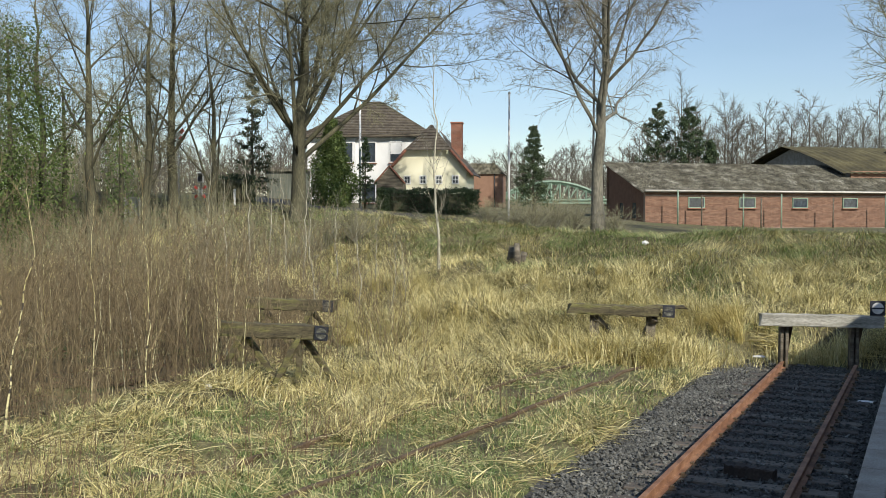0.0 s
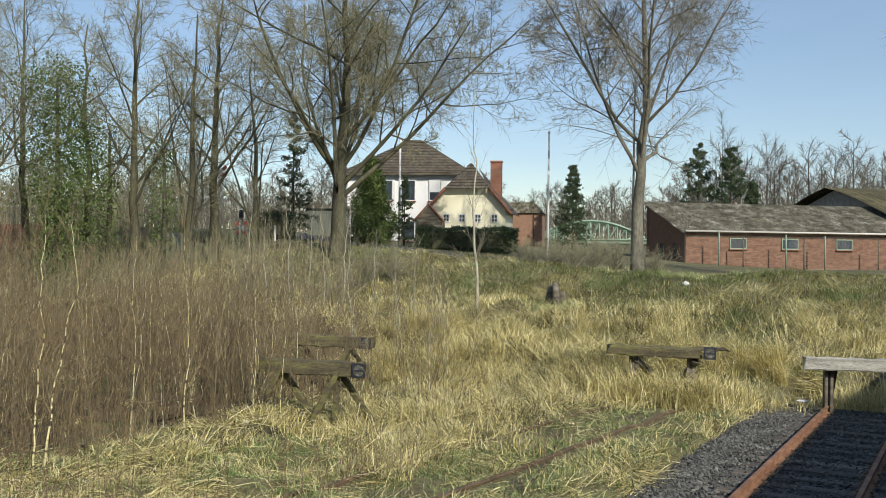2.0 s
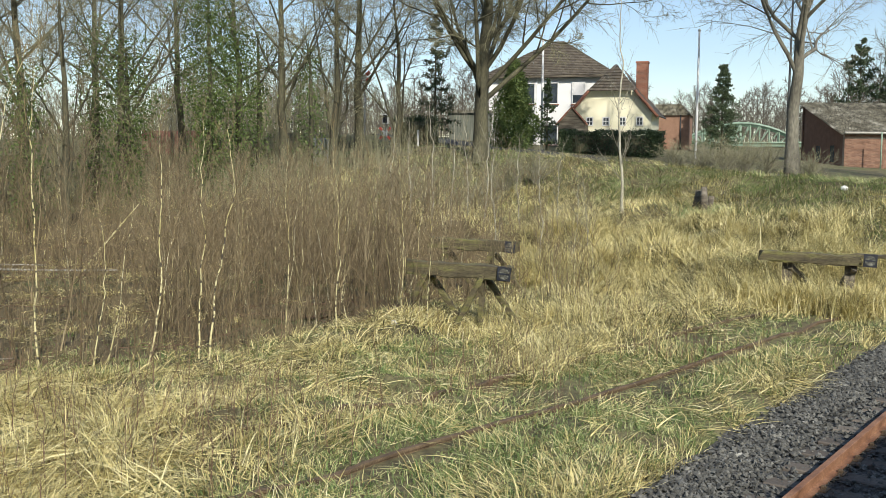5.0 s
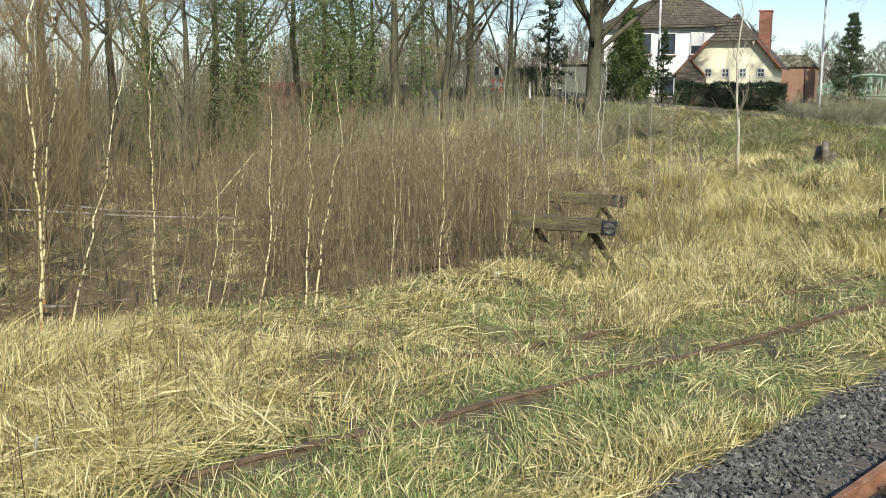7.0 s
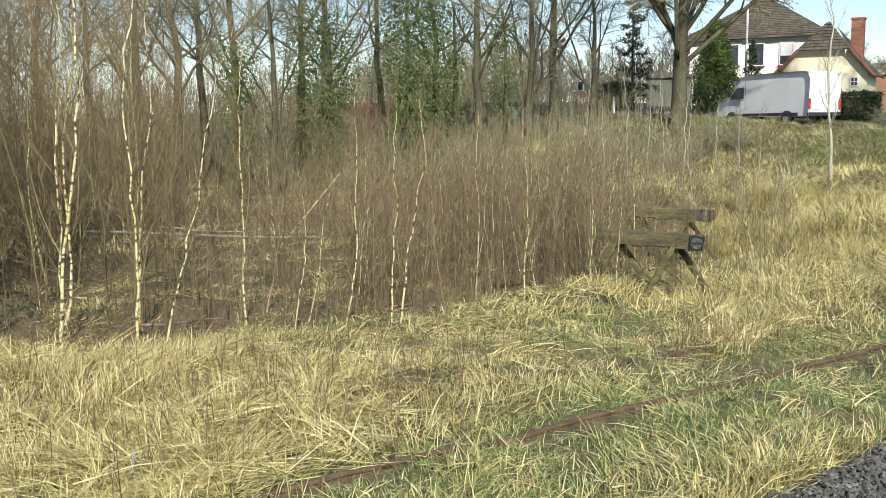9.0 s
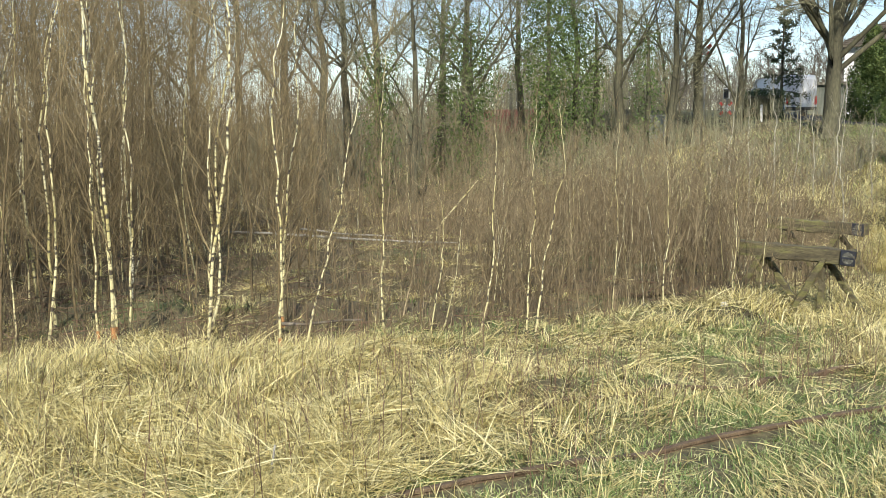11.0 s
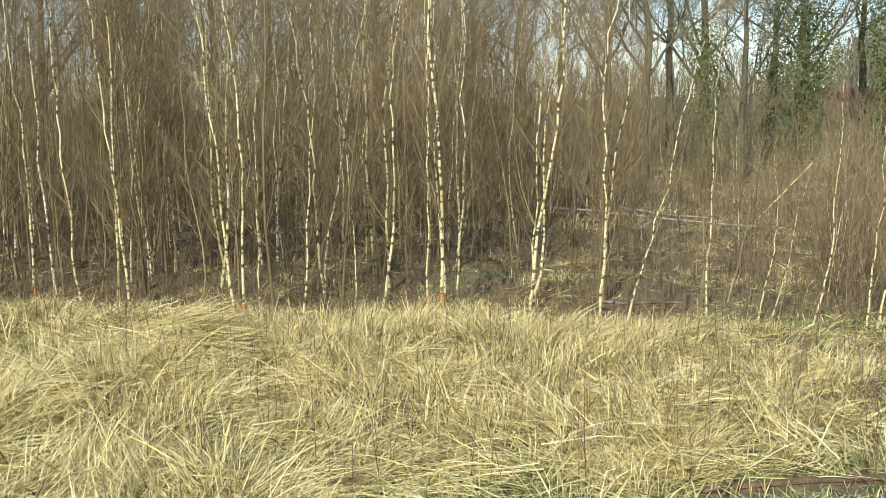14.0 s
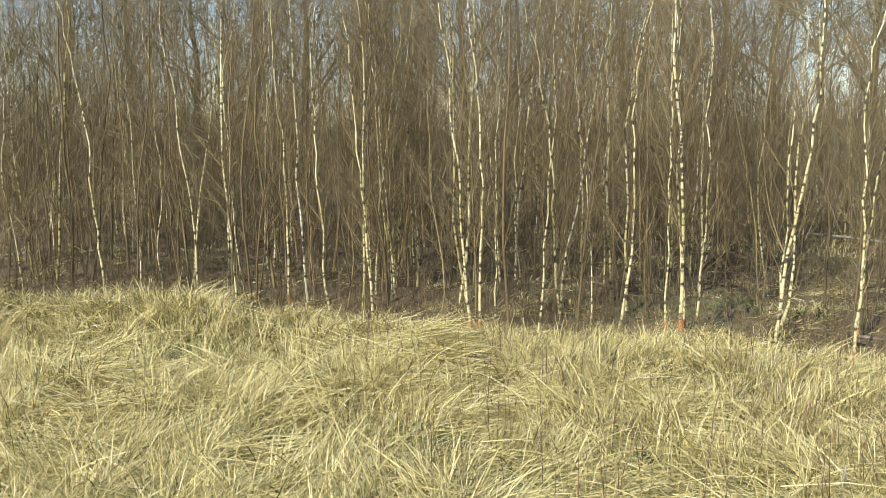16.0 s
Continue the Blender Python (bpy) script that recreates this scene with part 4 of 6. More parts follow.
birch_row([(-19.97, 0.63, 7, 0.05, -0.4, 0), (-20.37, 1.72, 7, 0.03, -0.2, 0), (-19.46, 2.35, 7, 0.045, -0.35, 0), (-18.03, 3.8, 7, 0.05, 0.1, 1), (-17.23, 4.39, 7, 0.045, -0.15, 0),
     (-16.47, 4.98, 7.2, 0.05, -0.4, 0), (-14.59, 6.03, 7.6, 0.05, -0.3, 1), (-14.55, 6.16, 7.6, 0.05, -0.1, 1), (-15.13, 6.7, 7.5, 0.03, 0, 0), (-15.75, 8.28, 7.5, 0.05, -0.5, 0),
     (-14.01, 7.89, 5.5, 0.03, -0.2, 0), (-14.08, 8.46, 7.6, 0.05, 0.1, 0)], 112)
birch_row([(-13.24, 8.84, 7.5, 0.035, 0.15, 1), (-12.99, 8.94, 8.5, 0.065, 0.4, 1), (-13.29, 9.42, 7.5, 0.04, 0.2, 0), (-12.87, 10.76, 7.5, 0.04, 0.3, 0), (-12.12, 11.69, 7.2, 0.045, 0.2, 1),
     (-21, -0.8, 7, 0.03, -0.2, 0), (-20.9, -2.4, 7, 0.035, 0, 0), (-4.7, 18.3, 3.2, 0.02, 0.2, 0), (-3.7, 19.6, 3, 0.022, -0.3, 0), (-3.55, 19.7, 3.4, 0.022, -0.1, 0),
     (-3.2, 19.8, 3.2, 0.022, 0.1, 0), (-2.9, 19.6, 2.8, 0.02, 0.3, 0), (-5.9, 17.4, 3, 0.02, 0, 0)], 124)


def slope_saplings():
    # on the slope before the houses: bearing, distance, height, radius, lean
    rows = ((-7.5, 37.0, 8.4, 0.062, 0.1), (-14.6, 31, 4.4, 0.03, 0.15), (-12.0, 31, 4.0, 0.028, -0.1), (-18.4, 35, 4.6, 0.034, 0.1), (-16.3, 36, 4.8, 0.03, -0.15),
            (-17.3, 34, 4.2, 0.026, 0.2), (-15.4, 37, 5.0, 0.034, 0.1), (-13.3, 35, 3.6, 0.026, -0.2), (-19.6, 33, 4.4, 0.03, 0.0), (-11.2, 33, 3.2, 0.022, 0.25),
            (-9.4, 30, 3.0, 0.02, -0.2), (-10.5, 28, 3.2, 0.02, 0.1), (-21.0, 36, 5.0, 0.034, 0.1))
    for k, (turn, d, h, r, lean) in enumerate(rows):
        x, y = polar(turn, d)
        meshes, base = birch_meshes(300 + k, h, r, lean, 0.6)
        tree_thing("sapling", meshes, (SAPLING_BARK, PALE_TWIG), x, y, 0, "slender pale grey sapling on the grassy slope" if k else "tall pale grey sapling alone on the grassy slope", "sapling", "saplings on the slope")
    # bare bushes at the top of the slope
    for k, (turn, d, h) in enumerate(((-16.0, 41, 2.2), (-14.2, 43, 2.0), (-18.6, 42, 2.3), (-12.4, 45, 1.8), (-20.6, 43, 2.4), (-4.6, 49, 1.3), (-3.0, 48, 1.4), (-2.0, 47, 1.6), (-0.9, 48, 1.7), (0.3, 49, 1.5), (2.6, 50, 1.3))):
        x, y = polar(turn, d)
        g = np.random.default_rng(340 + k)
        n = 44
        P = np.zeros((n, 4, 3))
        a, f = g.uniform(0, 6.28, n), np.linspace(0, 1, 4)
        reach, tall = g.uniform(0.1, 1.7, n), h * g.uniform(0.35, 1.1, n)
        P[:, :, 0] = np.cos(a)[:, None] * reach[:, None] * f ** 1.2 + g.normal(0, 0.04, (n, 4))
        P[:, :, 1] = np.sin(a)[:, None] * reach[:, None] * f ** 1.2 + g.normal(0, 0.04, (n, 4))
        P[:, :, 2] = tall[:, None] * f
        R = 0.012 * np.linspace(1, 0.35, 4)[None] * np.ones((n, 1))
        A, AR, AL = sprout(g, P, R, tall, 8, 0.2, 0.98, 0.4, 36, 3, 0.05, 0.1, 0.7, 0.009)
        B, BR, BL = sprout(g, A, AR, AL, 4, 0.2, 1.0, 0.5, 38, 2, 0.03, 0.1, 0.7, 0.008, 0.6)
        tree_thing("bush", [("wood", mesh_of("wood", *spikes(P, R, 4))), ("crown", mesh_of("crown", *joined([spikes(A, AR, 3), spikes(B, BR, 3)])))], (PALE_TWIG, TWIG), x, y, 0, "bare brown bush on the crest of the bank", "bush", "bare bushes on the crest")


slope_saplings()


def thicket():
    """Birches deeper in, and the fine brown brush between them."""
    g = np.random.default_rng(9)
    pale, dark, light, twigs, shoots = [], [], [], [], []
    n = 0
    while n < 1060:
        turn, d = g.uniform(-97, -12), math.sqrt(g.uniform(12 ** 2, 40 ** 2))
        if n > 900:
            turn, d = g.triangular(-46, -22, -12), g.uniform(16, 31)
        x, y = polar(turn, d)
        deep = float(in_grove(x, y))
        q = 0.419 * x + 0.908 * y
        if deep < 0.25 or q > 26 + 0.0 * turn:
            continue
        clearing = -50 < turn < -34 and 17 < d < 30
        if clearing and g.random() < 0.8:
            continue
        tall = np.interp(turn, [-97, -60, -47, -40, -30, -15], [9.4, 9.2, 8.2, 4.4, 3.4, 3.2])
        h = tall * g.uniform(0.55, 1.08)
        r0 = h * g.uniform(0.0020, 0.0040)
        P, R, L = stem(g, h, r0, 12, (g.normal(0, 0.4), g.normal(0, 0.4)), wobble=0.035)
        P = crooked(g, P)
        m = 20 if h > 5 else 13
        A, AR, AL = sprout(g, P, R, L, m, 0.1, 0.98, 0.22, 34, 3, 0.10, 0.10, 0.4, 0.004, shrink=0.4)
        B, BR, BL = sprout(g, A, AR, AL, 13 if h > 5 else 7, 0.12, 1.0, 0.55, 36, 2, 0.04, 0.12, 0.6, 0.0052, 0.6, shrink=0.3)
        off = np.array([x, y, float(land(x, y)) - 0.05])
        v, qd = tubes(P, R, 5)
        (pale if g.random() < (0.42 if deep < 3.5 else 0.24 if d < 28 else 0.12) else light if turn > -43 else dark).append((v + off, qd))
        v, qd = joined([spikes(A, AR, 3), spikes(B, BR, 3)])
        (shoots if turn > -43 + g.normal(0, 3) else twigs).append((v + off, qd))
        n += 1
    t = thing("birch_thicket", 0, 0, 0, 0, "dense thicket of young birches with fine reddish-brown twigs", "thicket", kind="stuff")
    put("pale_stems", mesh_of("pale_stems", *joined(pale), smooth=True), BIRCH, t)
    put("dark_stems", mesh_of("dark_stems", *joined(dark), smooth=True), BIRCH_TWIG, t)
    put("light_stems", mesh_of("light_stems", *joined(light), smooth=True), SHOOT, t)
    put("twigs", mesh_of("twigs", *joined(twigs)), BIRCH_TWIG, t)
    put("shoots", mesh_of("shoots", *joined(shoots)), SHOOT, t)


thicket()


def fallen_wood():
    """Dead stems lying and leaning in the thicket, and twigs on the ground."""
    for k, (a, b, r) in enumerate((((-23.8, 20.4, 0.2), (-16.3, 22.4, 0.15), 0.05), ((-21.4, 21.2, 0.35), (-18.6, 22.3, 0.2), 0.035), ((-11.9, 11.2, 0.1), (-10.7, 12.1, 0.16), 0.035))):
        a, b = np.array(a), np.array(b)
        t = thing("fallen_log", a[0], a[1], 0, 0, ("pale fallen birch stem on the thicket floor", "pale fallen birch stem on the thicket floor", "weathered grey dead stem lying in dry grass")[k], "log", "fallen stems")
        f = np.linspace(0, 1, 6)[:, None]
        pts = (b - a) * f + np.array([0, 0, a[2]]) + np.sin(f * 7 + k) * [0.03, 0.05, 0.02]
        rod("log", [tuple(p) for p in pts], list(np.linspace(r, r * 0.5, 6)), OLD_TIMBER if k == 2 else PALE_TIMBER, t, "", 6)
    t = thing("leaning_birch", -17.4, 22.0, float(land(-17.4, 22.0)), 0, "pale birch stem leaning over low", "birch")
    rod("stem", [(0, 0, 0), (0.5, 0.35, 0.75), (1.4, 1.06, 2.1)], [0.035, 0.03, 0.015], BIRCH, t, "", 6)
    g = np.random.default_rng(71)
    xy = grove_sample(g, 4000)
    n = len(xy)
    z = land(xy[:, 0], xy[:, 1]) + 0.05
    an, ln = g.uniform(0, 6.28, n), g.uniform(0.1, 0.55, n)
    P = np.zeros((n, 3, 3))
    for s in range(3):
        P[:, s, 0] = xy[:, 0] + np.cos(an) * ln * (s - 1) + g.normal(0, 0.02, n)
        P[:, s, 1] = xy[:, 1] + np.sin(an) * ln * (s - 1) + g.normal(0, 0.02, n)
        P[:, s, 2] = z + g.uniform(-0.02, 0.12, n)
    v, q = tubes(P, np.repeat(g.uniform(0.004, 0.012, (n, 1)), 3, 1), 3)
    tagged(put("fallen_twigs", mesh_of("fallen_twigs", v, q), DEAD_STALK), "fallen twigs on the thicket floor", "twigs", kind="stuff")



def brush(name, n, sample, hlo, hhi, mat, label, category, seed, width=0.006):
    """Upright thin shoots with a few side twigs, as one mass."""
    g = np.random.default_rng(seed)
    xy = sample(g, n)
    n = len(xy)
    h = g.uniform(hlo, hhi, n)
    k = 3
    P = np.zeros((n, k, 3))
    lean = g.normal(0, 0.16, (n, 2))
    for s in range(k):
        f = s / (k - 1)
        P[:, s, 0] = xy[:, 0] + lean[:, 0] * h * f ** 1.4 + g.normal(0, 0.015, n)
        P[:, s, 1] = xy[:, 1] + lean[:, 1] * h * f ** 1.4 + g.normal(0, 0.015, n)
        P[:, s, 2] = h * f
    z0 = land(xy[:, 0], xy[:, 1]) - 0.03
    P[:, :, 2] += z0[:, None]
    R = (width * g.uniform(0.6, 1.3, (n, 1))) * np.linspace(1, 0.35, k)[None]
    A, AR, AL = sprout(g, P, R, h, 4, 0.25, 0.98, 0.32, 30, 2, 0.06, 0.08, 0.8, width * 0.7, 0.6)
    v, q = joined([spikes(P, R, 3), spikes(A, AR, 3)])
    ob = put(name, mesh_of(name, v, q), mat)
    return tagged(ob, label, category, kind="stuff")


def grove_sample(g, n):
    turn, d = g.uniform(-97, -10, n * 4), np.sqrt(g.uniform(12 ** 2, 42 ** 2, n * 4))
    x, y = d * np.sin(np.radians(turn)), d * np.cos(np.radians(turn))
    q = 0.419 * x + 0.908 * y
    ok = (in_grove(x, y) > 0.1) & (q < 27)
    ok &= ~((turn > -50) & (turn < -34) & (d > 17) & (d < 30) & (g.random(n * 4) < 0.6))
    return np.stack([x, y], 1)[ok][:n]


fallen_wood()
brush("brush", 5200, grove_sample, 0.7, 2.4, SHOOT, "fine reddish-brown brush and birch shoots", "brush", 61, 0.006)


def foot_sample(g, n):
    turn, d = g.uniform(-97, -16, n * 10), np.sqrt(g.uniform(12 ** 2, 34 ** 2, n * 10))
    x, y = d * np.sin(np.radians(turn)), d * np.cos(np.radians(turn))
    deep = in_grove(x, y)
    ok = (deep > -0.25) & (deep < 3.2 * g.random(n * 10)) & (0.419 * x + 0.908 * y < 25)
    return np.stack([x, y], 1)[ok][:n]


brush("foot_brush", 2600, foot_sample, 0.25, 1.15, SHOOT, "low brown brush along the foot of the birch thicket", "brush", 69, 0.005)


def bank_sample(g, n):
    turn, d = g.uniform(-97, -14, n * 4), np.sqrt(g.uniform(28 ** 2, 62 ** 2, n * 4))
    x, y = d * np.sin(np.radians(turn)), d * np.cos(np.radians(turn))
    q = 0.419 * x + 0.908 * y
    ok = (q > 24) & (q < 40) & (g.random(n * 4) < smooth01((-turn - 13) / 16))
    return np.stack([x, y], 1)[ok][:n]


brush("bank_brush", 5200, bank_sample, 0.8, 2.7, TWIG, "bare scrub along the wooded bank", "scrub", 62, 0.010)


def hedgerow_sample(g, n):
    turn, d = -97 + 73 * g.random(n) ** 1.25, g.uniform(58, 78, n)
    return np.stack([d * np.sin(np.radians(turn)), d * np.cos(np.radians(turn))], 1)


def far_scrub_sample(g, n):
    turn, d = g.uniform(-97, 22, n), g.uniform(95, 135, n)
    d = np.where((turn > -7) & (turn < 4), d + 40, d)
    return np.stack([d * np.sin(np.radians(turn)), d * np.cos(np.radians(turn))], 1)


brush("far_scrub", 5500, far_scrub_sample, 2.0, 5.5, FAR_TWIG, "far bare scrub behind the road", "scrub", 66, 0.04)
brush("hedgerow", 4200, hedgerow_sample, 2.0, 6.5, TWIG, "tall bare scrub behind the trees of the bank", "scrub", 64, 0.022)


def near_bush_sample(g, n):
    turn, d = g.triangular(-48, -22, -12.5, n * 3), g.uniform(16, 29, n * 3)
    x, y = d * np.sin(np.radians(turn)), d * np.cos(np.radians(turn))
    ok = in_grove(x, y) > 0.2 + 3.5 * field_noise(x * 0.7, y * 0.7) * g.random(n * 3)
    return np.stack([x, y], 1)[ok][:n]


brush("birch_shoots", 600, near_bush_sample, 0.9, 2.9, SHOOT, "crowded thin birch shoots round the old buffer stops", "brush", 65, 0.006)


def slope_sample(g, n):
    turn, d = -9 - 13 * g.random(n * 3) ** 0.6, g.uniform(18.5, 36, n * 3)
    x, y = d * np.sin(np.radians(turn)), d * np.cos(np.radians(turn))
    ok = (in_grove(x, y) < 0.3) & (field_noise(x * 0.6 + 1, y * 0.6) > 0.2 + 0.5 * g.random(n * 3)) & (track_side(x, y) < -6)
    return np.stack([x, y], 1)[ok][:n]


brush("slope_shoots", 620, slope_sample, 0.6, 2.3, SHOOT, "scattered thin birch shoots on the foot of the slope", "brush", 68, 0.0065)


def weed_sample(g, n):
    x, y = g.uniform(-20, 2, n * 6), g.uniform(4, 20, n * 6)
    near = np.array([np.min(np.hypot(SIDING[1][:, 0] - a, SIDING[1][:, 1] - b)) for a, b in zip(x, y)])
    ok = (near < 1.3 + 3.5 * g.random(n * 6) ** 3) & (in_grove(x, y) < 0) & (track_side(x, y) < -3.2) & (np.hypot(x, y) > 8)
    clump = np.sin(x * 1.1 + 2) * np.sin(y * 0.9 + x * 0.3) > g.uniform(-0.4, 1.0, n * 6)
    return np.stack([x, y], 1)[ok & clump][:n]


brush("dead_stalks", 800, weed_sample, 0.4, 1.1, DEAD_STALK, "thin dead brown stalks standing in the grass", "weeds", 63, 0.004)

def open_sample(g, n):
    x, y = g.uniform(-17, -4, n * 6), g.uniform(2.5, 12, n * 6)
    ok = (in_grove(x, y) < -0.3) & (track_side(x, y) < -3.5) & (np.hypot(x, y) > 8)
    return np.stack([x, y], 1)[ok][:n]


brush("dead_shoots", 330, open_sample, 0.45, 1.3, DEAD_STALK, "single thin reddish shoots standing in the dry grass", "weeds", 67, 0.005)


def white_stick():
    t = thing("stick", -6.75, 6.3, float(land(-6.75, 6.3)), 0, "short white stick standing in the dry grass", "stick")
    rod("stick", [(0, 0, -0.1), (0.03, 0.03, 0.15), (0.06, 0.06, 0.42)], [0.014, 0.013, 0.010], PALE_TIMBER, t, "", 6)


white_stick()

# ---- grass ----


def blades(name, xy, height, lay, mat, label, seed, width=0.006, bend=0.6, comb=None, pile=0.0, joints=2):
    """Grass blades of three joints; lay: how far each one leans over (0 upright, 1 flat)."""
    g = np.random.default_rng(seed)
    n = len(xy)
    h = height * g.uniform(0.55, 1.3, n)
    a = g.uniform(0, 6.28, n) if comb is None else comb + g.normal(0, 0.5, n)
    l0 = np.clip(lay + g.normal(0, 0.18, n), 0.02, 1.25)
    way = np.stack([np.cos(a), np.sin(a)], 1)
    z0 = land(xy[:, 0], xy[:, 1]) - 0.02 + pile * g.random(n)
    pts = []
    x, y, z = xy[:, 0].copy(), xy[:, 1].copy(), z0.copy()
    pts.append(np.stack([x, y, z], 1))
    for s in range(joints):
        th = l0 * 1.35 + bend * s * (0.35 + 0.4 * g.random(n)) * 3 / joints
        x = x + np.sin(th) * way[:, 0] * h / joints
        y = y + np.sin(th) * way[:, 1] * h / joints
        z = np.maximum(z + np.cos(th) * h / joints, z0 - 0.06 + 0.02 * s)
        pts.append(np.stack([x, y, z], 1))
    side = np.stack([-np.sin(a), np.cos(a), g.normal(0, 0.4, n)], 1)
    w = (np.broadcast_to(width, n) * g.uniform(0.6, 1.4, n))[:, None]
    rows = [1.0, 0.85, 0.6][:joints]
    V = np.stack([p + sgn * side * w * r for p, r in zip(pts, rows) for sgn in (-1, 1)] + [pts[-1]], 1)
    base = [[2 * k, 2 * k + 1, 2 * k + 3, 2 * k + 2] for k in range(joints - 1)]
    Q = (np.array(base)[None] + (np.arange(n) * (2 * joints + 1))[:, None, None]).reshape(-1, 4)
    tip = np.array([2 * joints - 2, 2 * joints - 1, 2 * joints])[None] + (np.arange(n) * (2 * joints + 1))[:, None]
    Q = np.concatenate([Q, np.concatenate([tip, np.full((n, 1), -1)], 1)])
    ob = put(name, mesh_of(name, V.reshape(-1, 3), Q, smooth=True), mat)
    return tagged(ob, label, "grass", kind="stuff")


def greenness(x, y):
    """How green the sward is: green beside the ballast, straw further off."""
    side = track_side(x, y)
    band = np.exp(-((side + 3.9) / 1.7) ** 2) * (0.45 + 0.75 * field_noise(x * 0.8, y * 0.8))
    patch = smooth01((field_noise(x * 0.4 + 3, y * 0.4 + 8) - 0.55) / 0.25) * 0.6
    high = smooth01((0.419 * x + 0.908 * y - 30) / 7) * (0.12 + 0.55 * field_noise(x * 0.25, y * 0.25 + 4))
    damp = 0.55 * np.exp(-((x + 6.0) ** 2 + (y - 13.0) ** 2) / 22)
    return np.clip(band + patch * (side < -3) + high + damp, 0, 0.8)


def tussocks(g, n, spread, region, per):
    """Places of blades gathered in tussocks; also the tussock's own size and direction."""
    xy = region(g, n * 3)
    m = max(1, n // per)
    c = xy[g.integers(0, len(xy), m)]
    i = g.integers(0, m, n)
    off = g.normal(0, 1, (n, 2)) * spread
    pts = c[i] + off
    return pts, g.random(m)[i], (g.uniform(0, 6.28, m) * 0.5 + np.sin(c[:, 0] * 0.5) * 2 + c[:, 1] * 0.3)[i], off


def on_rail(x, y):
    """True beside the camera's side of the overgrown rails, where grass is thin."""
    hit = np.zeros(len(x), bool)
    for R in SIDING[:1]:
        xr = np.interp(y, R[:, 1], R[:, 0], left=1e3, right=1e3)
        hit |= (x - xr > -0.05) & (x - xr < 0.05 + 0.2 * (field_noise(x * 0.9, y * 0.9) > 0.35))
    return hit


def field(lo, hi, left=-97, right=20):
    def region(g, n):
        turn = g.uniform(left, right, n)
        d = lo * (hi / lo) ** g.random(n)
        x, y = d * np.sin(np.radians(turn)), d * np.cos(np.radians(turn))
        q = 0.419 * x + 0.908 * y
        ok = (track_side(x, y) < -2.15) | (q > 24.1)
        clear = (turn > -52) & (turn < -33) & (d > 15)
        ok &= (in_grove(x, y) < 0.3) | (q > 25) | (g.random(n) < np.where(clear, 0.3, 0.12))
        ok &= q < 48
        ok &= ~on_rail(x, y)
        return np.stack([x, y], 1)[ok]
    return region


def swirl(x, y):
    """Which way the dead grass lies."""
    return 0.96 + 3.4 * (field_noise(x * 0.4 + 5, y * 0.4) - 0.5) + 3.4 * (field_noise(x * 1.1, y * 1.1 + 30) - 0.5)


def shortness(x, y):
    """How tall the dead grass stands: low beside the ballast, at the thicket's edge and on the upper slope."""
    side, q = track_side(x, y), 0.419 * x + 0.908 * y
    by_track = 1 - 0.6 * np.exp(-((side + 3.4) / 1.9) ** 2) * (q < 23)
    damp = 1 - 0.55 * np.exp(-((x + 6.0) ** 2 + (y - 13.0) ** 2) / 22)
    edge = 1 - 0.6 * smooth01((in_grove(x, y) + 1.6) / 1.2) * (q < 24)
    return by_track * damp * edge * (1 - 0.78 * smooth01((q - 31.5) / 5))


